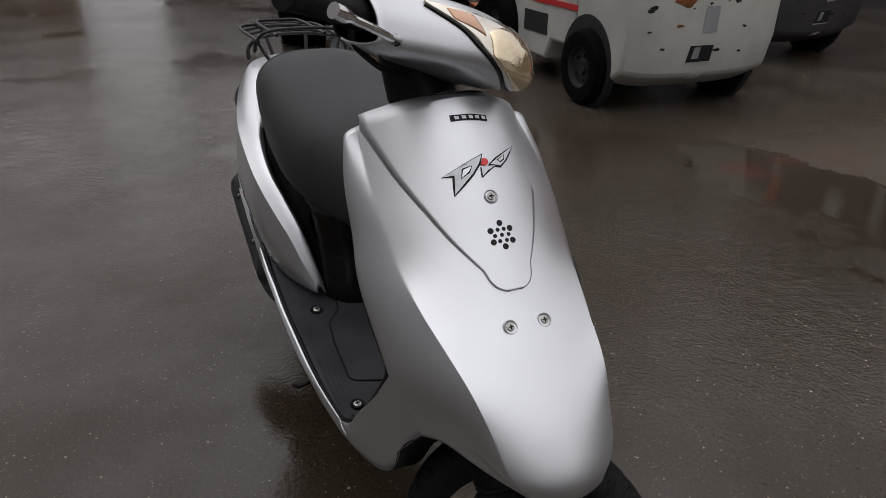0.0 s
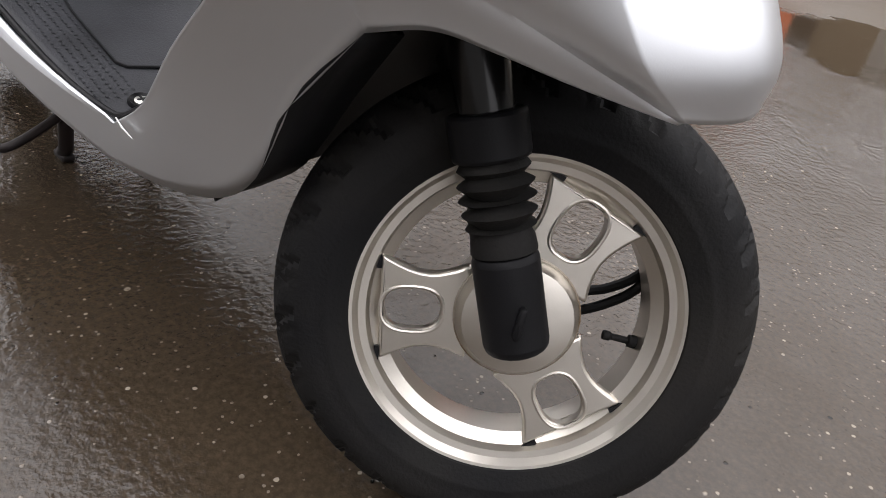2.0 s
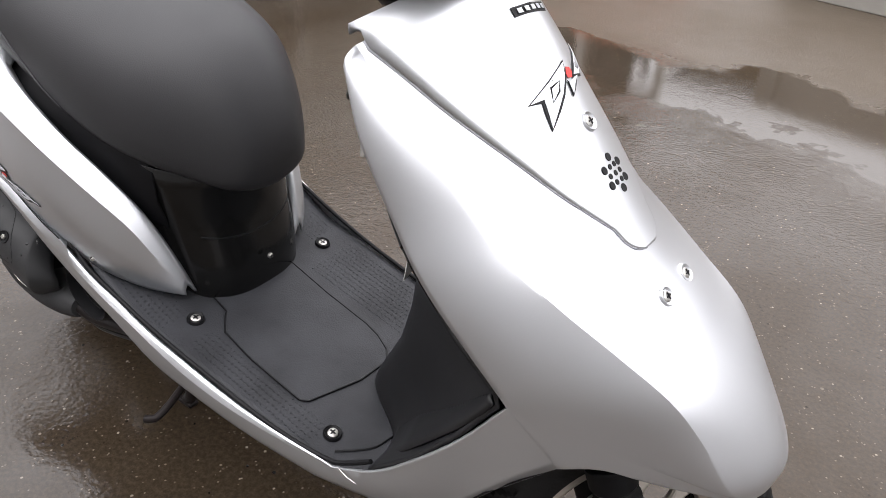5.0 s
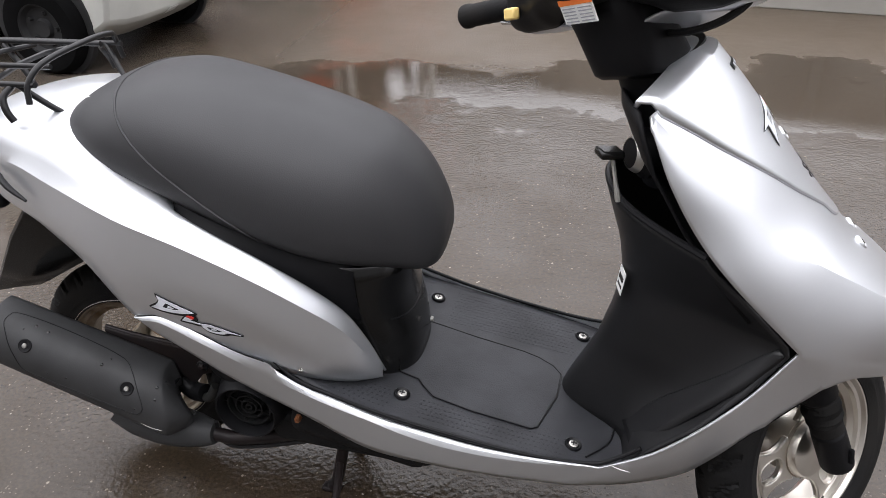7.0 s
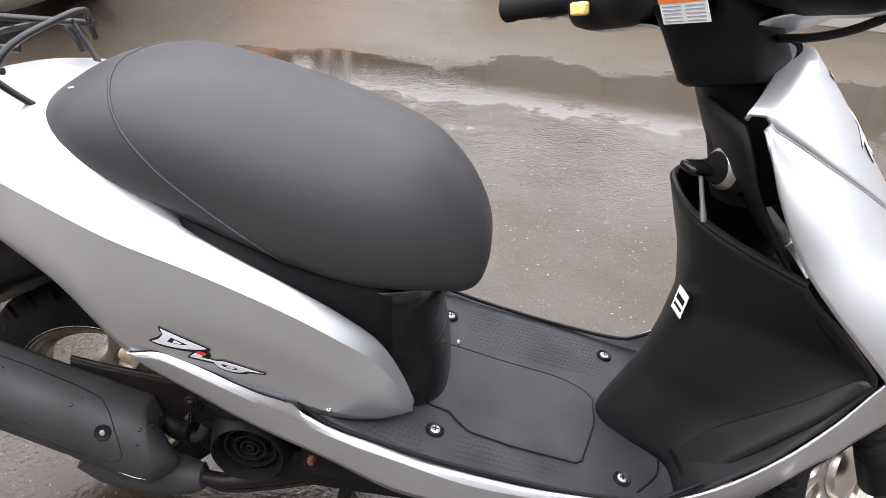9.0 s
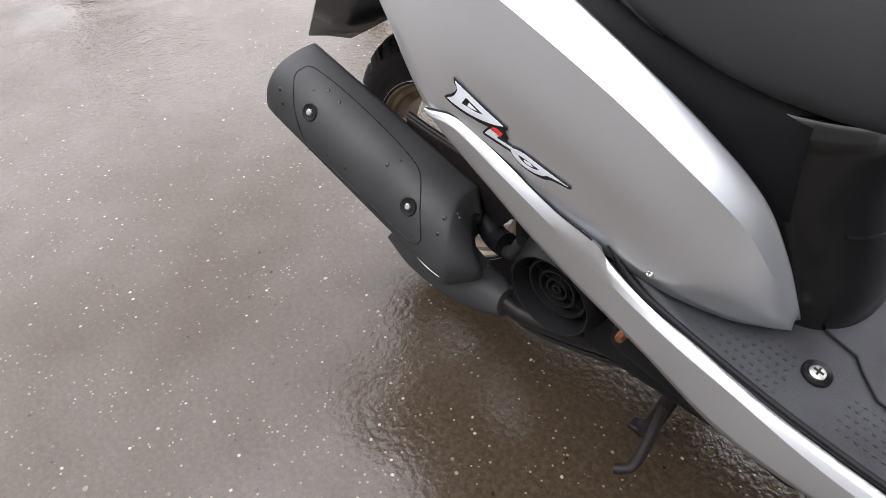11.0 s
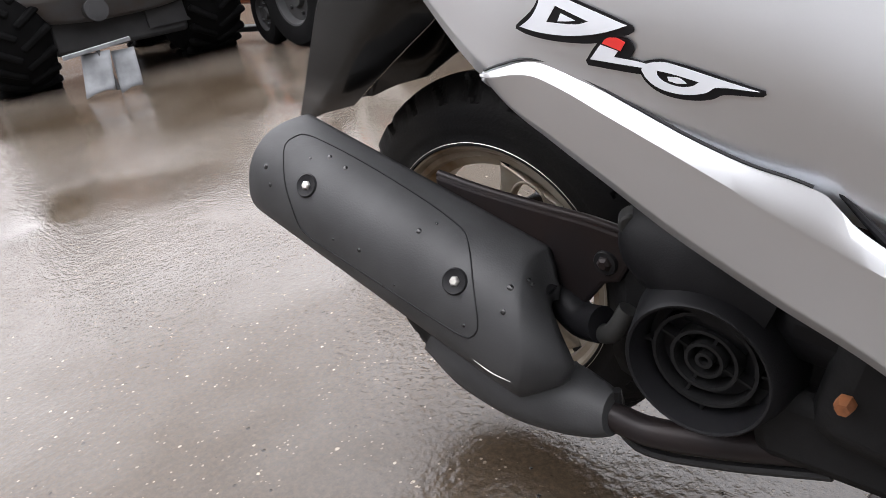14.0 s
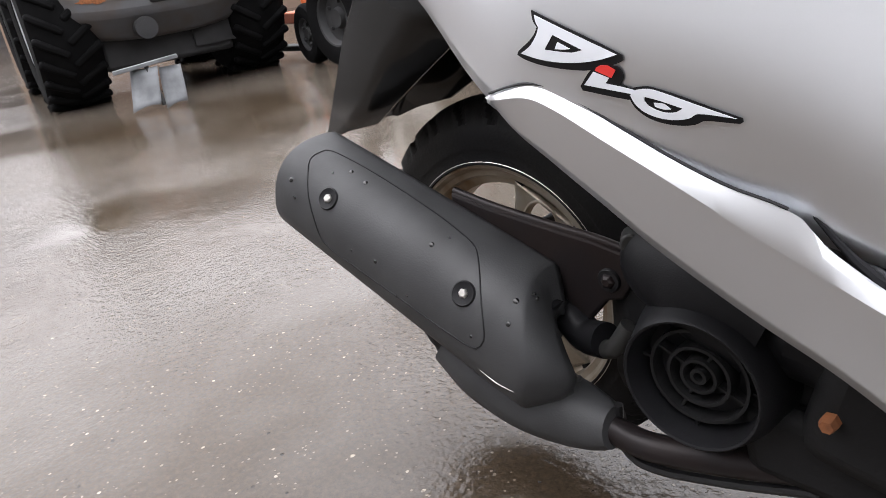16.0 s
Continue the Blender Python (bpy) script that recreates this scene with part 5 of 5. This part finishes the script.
part("rubber_elbow", tube(spline([(-.325, -.09, .262), (-.30, -.098, .248), (-.275, -.105, .252)], 10), .016, 20), BLACK, scooter)
part("inner_side_plate", box((.24, .05, .12), (.022, -.125, .262), rot=Matrix.Rotation(radians(14), 4, "Y")), ENGINE, scooter, bevel=.02)
part("engine_shroud", box((.20, .10, .13), (-.10, -.06, .235)), ENGINE, scooter, bevel=.03)
keel = bmesh.new()
for y in (-.13, .13):
    for x, z in ((-0.144, 0.188), (-0.154, .25), (.30, .235), (0.121, 0.169)):
        keel.verts.new((x, y, z))
keel.verts.ensure_lookup_table()
v = keel.verts
for f in ((0, 1, 2, 3), (7, 6, 5, 4), (0, 4, 5, 1), (1, 5, 6, 2), (2, 6, 7, 3), (3, 7, 4, 0)):
    keel.faces.new([v[k] for k in f])
part("under_cover", keel, ENGINE, scooter, "black plastic under cover", bevel=.012)
rust_m = Vector((0, 1, 0)).to_track_quat("Y", "Z").to_matrix().to_4x4()
rust_m.translation = Vector((-.080, -.152, .272))
part("rusty_bolt", lathe([(0, -.008), (.0045, -.008), (.0062, -.003), (.0062, .002), (0, .002)], 6), RUST, scooter, "rusted bolt head", at=rust_m, smooth=False)
part("stand_rod", tube(spline([(-0.259, -0.118, 0.200), (-0.258, -0.118, 0.162), (-0.238, -0.118, 0.146), (-0.176, -0.118, 0.157), (-0.093, -0.118, 0.183)], 30), .0045, 8), STEEL_BLACK, scooter)
stand = part("centre_stand", tube(spline([(-.035, -.055, .20), (-.055, -.060, .10), (-.075, -.062, .02), (-.085, -.062, .012)], 16), .011, 12), BROWN_STEEL, scooter, "dark steel centre stand")
part("leg", tube(spline([(-.035, .055, .20), (-.055, .060, .10), (-.075, .062, .02), (-.085, .062, .012)], 16), .011, 12), BROWN_STEEL, stand)
part("crossbar", tube([(-.05, -.06, .12), (-.05, .06, .12)], .010, 10), BROWN_STEEL, stand)
for s in (-1, 1):
    part("stand_foot", box((.036, .020, .010), (-.085, s * .062, .006)), BROWN_STEEL, stand, bevel=.003)
part("stand_lever", tube(spline([(-.06, -.060, .085), (-.050, -.125, .060), (-.052, -.150, .052), (-.066, -.160, .050)], 14), .007, 10), BROWN_STEEL, stand)
# valve stem, brake hoses behind the front wheel
wheel_m = TURN @ pose(.722, 0, .200)
for pts in ([(.02, .058, -.02), (.062, .052, .010), (.088, .048, .022), (.113, .044, .047), (.14, .05, .12)], [(.02, .058, -.035), (.062, .050, -.010), (.088, .046, .006), (.113, .042, .032), (.145, .05, .11)]):
    part("brake_hose", tube(spline(pts, 24), .0048, 8), RUBBER, scooter, at=wheel_m)
part("valve_stem", tube([(.082, 0, -.006), (.088, 0, -.006), (.089, 0, -.006), (.104, 0, -.006), (.105, 0, -.006), (.116, 0, -.006)], [.0042, .0042, .003, .003, .0055, .006], 10), RUBBER, front_wheel, at=wheel_m)
part("scratch", tube([(0.416, -0.183, 0.292), (0.429, -.184, 0.288), (0.442, -0.182, 0.283)], [.0004, .0009, .0004], 6), WHITE, scooter, "pale scratch through the paint")

# ---- the yard round the scooter ----
CREAM = material("faded_white_paint", (0.46, 0.46, 0.43), 0.45, mottle=0.25, mottle_size=3, grain=0.1, size=80, coat=0.1)
CREAM_RUST = material("rusty_grey_paint", (0.060, 0.061, 0.065), 0.5, spots=(0.055, 0.045, 0.040), mottle_size=7, grain=0.2, size=60)
ORANGE = material("orange_paint", (0.55, 0.11, 0.02), 0.4, mottle=0.3, mottle_size=3)
DARK_GREY = material("dark_grey_paint", (0.045, 0.046, 0.052), 0.45, mottle=0.3, mottle_size=4)
GREY_PAINT = material("grey_paint", (0.27, 0.28, 0.29), 0.45, mottle=0.3, mottle_size=4, grain=0.15, size=50)
DIRTY_RUBBER = material("dusty_black_tyre", (0.0042, 0.0042, 0.0044), 0.75, grain=0.3, size=120, mottle=0.4, mottle_size=6, spec=0.06)
DARK_STEEL = material("dark_steel", (0.011, 0.011, 0.012), 0.65, mottle=0.4, mottle_size=6)
GALVANISED = material("weathered_sheet_metal", (0.115, 0.12, 0.128), 0.6, 0.0, mottle=0.5, mottle_size=9, grain=0.1, size=60)
RED_STRIPE = material("red_stripe", (0.50, 0.03, 0.03), 0.4)


def rounded_block(profile, y0, y1, bulge=0.0, n=9, power=4.0):
    """A block with the outline profile (x, z), drawn out along y and rounded in at both ends."""
    rows = []
    cx = sum(p[0] for p in profile) / len(profile)
    cz = sum(p[1] for p in profile) / len(profile)
    for s in np.linspace(-1, 1, n):
        k = 1 - bulge * abs(s) ** power
        rows.append([(cx + (x - cx) * k, (y0 + y1) / 2 + s * (y1 - y0) / 2, cz + (z - cz) * k) for x, z in profile])
    bm = grid_mesh(rows, wrap=True)
    bmesh.ops.holes_fill(bm, edges=bm.edges, sides=0)
    return tidy(bm)


def truck_wheel(parent, x, y, r, w, rim_mat, lugs=0):
    m = parent.matrix_world @ Matrix.Translation((x, y, r))
    wheel = part("wheel", lathe([(0, -w * .30), (r * .18, -w * .34), (r * .22, -w * .22), (r * .46, -w * .25), (r * .52, -w * .42), (r * .56, -w * .44), (r * .56, w * .44), (r * .5, w * .3), (0, w * .3)], 36), rim_mat, parent, at=m)
    part("tyre", lathe([(r * .55, -w * .45), (r * .70, -w * .5), (r * .90, -w * .47), (r * .97, -w * .36), (r, -w * .2), (r, w * .2), (r * .97, w * .36), (r * .90, w * .47), (r * .70, w * .5), (r * .55, w * .45)], 44), DIRTY_RUBBER, wheel, at=m)
    if lugs:
        bm = bmesh.new()
        for i in range(lugs):
            for sd in (-1, 1):
                rot = Matrix.Rotation(2 * math.pi * (i + (.5 if sd > 0 else 0)) / lugs, 4, "Y") @ Matrix.Translation((r * .985, sd * w * .24, 0)) @ Matrix.Rotation(sd * radians(34), 4, "X")
                bmesh.ops.create_cube(bm, size=1, matrix=rot @ Matrix.Diagonal((r * .085, w * .54, r * .085, 1)))
        tagged(part("tread", bm, DIRTY_RUBBER, wheel, at=m, bevel=r * .03), kind="stuff")
    for i in range(5):
        a = 2 * math.pi * i / 5
        part("wheel_nut", lathe([(0, -.02), (.010, -.02), (.012, 0), (0, 0)], 6), DARK_STEEL, wheel, smooth=False,
             at=m @ Matrix.Translation((r * .34 * math.cos(a), -w * .23, r * .34 * math.sin(a))))
    return wheel


def build_forklift(name, m, paint, label, cab_paint, width=1.04, stripe=True, frame_paint=None, mast=True):
    """A counterbalance forklift: its tail at x = 0, its forks towards -x."""
    ob = empty(name, m, label, "forklift", "parked forklifts")
    at = m
    h = width / 2
    tail = [(-.62, .16), (-.16, .14), (-.03, .22), (.02, .42), (.03, .70), (.0, .95), (-.10, 1.05), (-.62, 1.08)]
    weight = part("counterweight", rounded_block(tail, -h, h, .10), paint, ob, at=at, bevel=.02)
    part("grille", box((.05, .52, .14), (.012, .04, .86)), DARK_STEEL, weight, at=at, bevel=.02)
    part("grille_rim", tube(spline([(.03, -.24, .80), (.034, .04, .775), (.03, .32, .80), (.028, .33, .90), (.02, .04, .935), (.028, -.25, .90), (.03, -.24, .80)], 40), .014, 8), CREAM, weight, at=at)
    rng = random.Random(7)
    tree, way = surface(weight), at.to_3x3() @ Vector((-1, 0, 0))
    # recesses are flat plates, their shade put into a darker colour
    for name_, y0, y1, z0, z1, mat in (("recess", -.10, .07, .30, .40, DARK_STEEL), ("recess", -.035, .065, .47, .62, GREY_PAINT), ("recess", -.07, -.02, .32, .39, GREY_PAINT), ("rim_line", -.11, .08, .290, .300, CREAM), ("plate", -.04, .05, .19, .225, WHITE)):
        lift = .0015 if mat is not DARK_STEEL else .0004
        part(name_, wrapped([[(y0, z0), (y1, z0 + .004), (y1 - .004, z1), (y0 + .004, z1)]], lambda a, b: at @ Vector((.3, a, b)), tree, way, lift, .002), mat, weight, smooth=False)
    chips = [(-.17, .66, .065, RUST)] + [(rng.uniform(-.45, .45), rng.choice((rng.uniform(.60, .76), rng.uniform(.3, .9))), rng.uniform(.006, .022), rng.choice((RUST, DARK_STEEL, DARK_STEEL))) for _ in range(26)]
    for cy, cz, r, mat in chips:
        blob = [(cy + r * rng.uniform(.5, 1.2) * math.cos(q) * 1.3, cz + r * rng.uniform(.3, .7) * math.sin(q)) for q in np.linspace(0, 2 * math.pi, 11, endpoint=False)]
        part("paint_chip", wrapped([blob], lambda a, b: at @ Vector((.3, a, b)), tree, way, .001, .002), mat, weight, smooth=False)
    body = part("body", rounded_block([(-.60, .30), (-.60, 1.02), (-1.30, 1.00), (-1.38, .62), (-1.70, .60), (-1.75, .18), (-1.0, .16), (-.92, .30)], -h * .96, h * .96, .03), paint, ob, at=at, bevel=.02)
    if stripe:
        for s in (-1, 1):
            part("stripe", box((.62, .006, .035), (-.90, s * (h * .965 + .002), .55)), RED_STRIPE, body, at=at, smooth=False)
            part("side_panel", box((.34, .008, .14), (-1.15, s * (h * .965 + .002), .40)), DARK_STEEL, body, at=at, bevel=.01)
    part("seat", rounded_block([(-1.25, 1.0), (-.75, 1.0), (-.72, 1.45), (-.80, 1.47), (-.88, 1.12), (-1.25, 1.10)], -.24, .24, .1), DARK_STEEL, ob, at=at)
    for s in (-1, 1):
        truck_wheel(ob, -.40, s * (h - .012), .23, .17, DARK_STEEL)
        truck_wheel(ob, -1.72, s * (h - .04), .30, .24, DARK_STEEL)
        arch = lathe([(0, -.02), (.285, -.02), (.29, 0), (.285, .02), (0, .02)], 32)
        part("wheel_arch", arch, DARK_STEEL, body, at=at @ Matrix.Translation((-.42, s * (h * .995 - .012), .25)))
        for x0, x1 in ((-.35, -.55), (-1.72, -1.45)):
            part("post", tube([at @ Vector((x0, s * h * .86, 1.0)), at @ Vector((x1, s * h * .80, 2.08))], .032, 8), frame_paint or cab_paint, ob)
    part("overhead_guard", rounded_block([(-.50, 2.06), (-.50, 2.11), (-1.50, 2.13), (-1.50, 2.08)], -h * .84, h * .84, 0), frame_paint or cab_paint, ob, at=at)
    if mast:
        for s in (-1, 1):
            part("mast_rail", box((.10, .09, 2.0), (-2.02, s * .28, 1.08)), DARK_STEEL, ob, at=at, bevel=.01)
            part("fork", box((1.0, .11, .04), (-2.60, s * .24, .08)), DARK_STEEL, ob, at=at, bevel=.008)
        part("carriage", box((.06, .80, .42), (-2.10, 0, .32)), DARK_STEEL, ob, at=at, bevel=.01)
    return ob


build_forklift("forklift", pose(-1.95, 2.76, 0, 0, 0, -4), CREAM, "faded white forklift with rust marks and a red stripe", CREAM)
forklift = build_forklift("forklift", pose(-2.95, 4.95, 0, 0, 0, 6), DARK_GREY, "dark grey forklift parked beside an orange one", ORANGE, stripe=False, frame_paint=ORANGE)
# added white panels, placed only for the pale patches mirrored in the water
for x, y, z, w, h in ((-2.99, 4.54, 1.29, .28, .36), (-2.46, 4.95, 1.13, .12, .24)):
    part("reflection_panel", box((w, .02, h)), CREAM, forklift, "white panel added for its pale reflection in the pool", at=pose(x, y, z, 0, 0, 38), smooth=False, bevel=.004)
build_forklift("forklift", pose(-1.75, 6.1, 0, 0, 0, -70), ORANGE, "orange forklift with white cab posts", CREAM, stripe=False, frame_paint=CREAM)


# a loader with large tyres, its rusty grey tail towards the scooter
lm = pose(-4.64, 1.70, 0, 0, 0, -14)
loader = empty("wheel_loader", lm, "grey wheel loader with rusty tail and large lugged tyres", "loader")
tail = part("tail", rounded_block([(-1.5, .46), (-.35, .35), (.06, .36), (.24, .52), (.26, .80), (.06, .96), (-1.5, 1.00)], -.74, .74, .52, 25, 2.6), CREAM_RUST, loader, at=lm, bevel=.03)
part("tow_slot", box((.06, .34, .10), (.235, .06, .61)), DARK_STEEL, tail, at=lm, bevel=.02)
part("tow_pin", tube([lm @ Vector((.275, .20, .61)), lm @ Vector((.20, .20, .61))], .03, 12), CREAM_RUST, tail)
part("exhaust_stub", tube([lm @ Vector((.02, -.16, .43)), lm @ Vector((.26, -.17, .43))], .065, 24), DARK_STEEL, tail)
part("stub_hole", tube([lm @ Vector((.20, -.165, .43)), lm @ Vector((.264, -.17, .43))], .045, 16), DARK_STEEL, tail)
tail_tree, tail_way = surface(tail), lm.to_3x3() @ Vector((-1, 0, 0))
rng = random.Random(11)
for cy, cz, ry, rz in ((-.30, .66, .15, .016), (-.18, .70, .13, .014), (-.42, .62, .08, .018), (.02, .74, .12, .010), (-.36, .73, .10, .012), (-.24, .61, .06, .010), (.22, .72, .07, .010)):
    blob = [(cy + ry * rng.uniform(.6, 1.15) * math.cos(q), cz + rz * rng.uniform(.4, 1.4) * math.sin(q) - .10 * ry * math.cos(q)) for q in np.linspace(0, 2 * math.pi, 17, endpoint=False)]
    part("rust_streak", wrapped([blob], lambda a, b: lm @ Vector((.6, a, b)), tail_tree, tail_way, .001, .003), RUST, tail, smooth=False)
part("rub_strip", wrapped([[(-.10, .752), (.20, .740), (.20, .752), (-.10, .764)]], lambda a, b: lm @ Vector((.6, a, b)), tail_tree, tail_way, .002, .006), GALVANISED, tail, smooth=False)
# dark block that fills the space beneath the tail
part("underframe", box((1.3, .84, .34), (-.72, 0, .36)), DARK_STEEL, loader, at=lm, bevel=.03)
part("axle", tube([lm @ Vector((-.45, -.6, .50)), lm @ Vector((-.45, .6, .50))], .10, 12), DARK_STEEL, loader)
part("mudflap", box((.02, .28, .22), (-.05, .30, .36)), DARK_STEEL, loader, at=lm, smooth=False)
for s in (-1, 1):
    truck_wheel(loader, -.45, s * .60, .54, .40, GREY_PAINT, 24)
    truck_wheel(loader, -2.05, s * .62, .54, .40, GREY_PAINT, 24)

# bent sheet metal propped under the loader's tail
sm = pose(-4.07, 1.26, 0, 0, 0, 67)
scrap = empty("scrap_sheet", sm, "bent grey sheet metal propped on the wet ground", "scrap metal")
for x0, x1, lean, lift in ((-.15, .005, -8, .012), (.02, .14, 7, 0.0)):
    n = 7
    plate = grid_mesh([[(x0 + (x1 - x0) * i / n + .03 * (k / 5), -.05 + .10 * k / 5 + .018 * math.sin(3.0 * i / n + k * .5), lift + .025 * abs(math.sin(2.2 * i / n)) * (k == 0) + .22 * k / 5) for i in range(n + 1)] for k in range(6)])
    part("sheet", plate, GALVANISED, scrap, at=sm @ pose(0, 0, 0, 0, 0, lean), thick=.004)
part("strut", tube([sm @ Vector((.02, -.01, .02)), sm @ Vector((-.02, .05, .24))], .014, 8), DARK_STEEL, scrap)
part("cross_rail", box((.36, .05, .022), (-.02, .05, .25), rot=Matrix.Rotation(radians(-5), 4, "Y")), GALVANISED, scrap, at=sm, bevel=.004)

om = pose(-4.29, 2.71, 0, 0, 0, -14)
cart = empty("hand_truck", om, "orange steel cart on small black wheels", "cart")
truck_wheel(cart, .10, -.18, .20, .12, DARK_STEEL)
truck_wheel(cart, .10, .42, .20, .12, DARK_STEEL)
part("cart_frame", box((.50, .60, .08), (-.20, .12, .30)), ORANGE, cart, at=om, bevel=.01)
for y in (-.16, .40):
    part("upright", tube([om @ Vector((.05, y, .30)), om @ Vector((-.12, y, 1.2))], .03, 8), ORANGE, cart)

# buildings that close the yard; the two pale ones are unseen additions
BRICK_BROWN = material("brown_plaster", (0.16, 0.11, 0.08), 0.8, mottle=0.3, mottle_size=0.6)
PALE = material("pale_light_screen", (0.42, 0.415, 0.405), 0.7, mottle=0.2, mottle_size=0.5)
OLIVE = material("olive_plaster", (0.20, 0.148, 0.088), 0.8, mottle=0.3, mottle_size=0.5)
ROOF = material("dark_roof", (0.05, 0.045, 0.045), 0.7, mottle=0.3, mottle_size=1)


def build_shed(m, size, wall_mat, label, windows=True):
    ob = empty("shed", m, label, "building")
    l_, d_, h_ = size
    part("wall", box((l_, d_, h_), (0, 0, h_ / 2)), wall_mat, ob, at=m, smooth=False)
    part("roof", box((l_ + .6, d_ + .6, .25), (0, 0, h_ + .12)), ROOF, ob, at=m, smooth=False, bevel=.03)
    for i in range(int(l_ // 3) if windows else 0):
        x = -l_ / 2 + 1.5 + 3 * i
        win = part("window", box((1.3, .08, 1.0), (x, -d_ / 2 - .02, h_ * .6)), CREAM, ob, at=m, smooth=False, bevel=.01)
        part("pane", box((1.14, .04, .84), (x, -d_ / 2 - .055, h_ * .6)), GLOSS, win, at=m, smooth=False)
    return ob


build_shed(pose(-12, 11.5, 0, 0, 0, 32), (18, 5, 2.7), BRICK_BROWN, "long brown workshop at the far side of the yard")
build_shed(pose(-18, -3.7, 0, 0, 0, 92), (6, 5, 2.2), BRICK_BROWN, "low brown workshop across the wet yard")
build_shed(pose(-24.5, 5.2, 0, 0, 0, 100), (6.4, 3, 3.7), ROOF, "dark site cabin with a pale window frame")
build_shed(pose(-6.8, 10.2, 0, 0, 0, 40), (6, 4, 4.3), ROOF, "tall dark store behind the forklifts")
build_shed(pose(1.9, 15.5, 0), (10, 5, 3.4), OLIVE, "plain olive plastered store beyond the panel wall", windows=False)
# unseen, added to hold back light from the low sky
build_shed(pose(14, 8, 0, 0, 0, -60), (18, 5, 4.6), PALE, "unseen pale block added to dim the low sky at the yard's end")
# unseen, added: height and tone set the shade on the scooter's near side
build_shed(pose(0, -11, 0, 0, 0, 180), (26, 5, 7.2), PALE, "unseen pale block added to shade and bounce light on the near side")
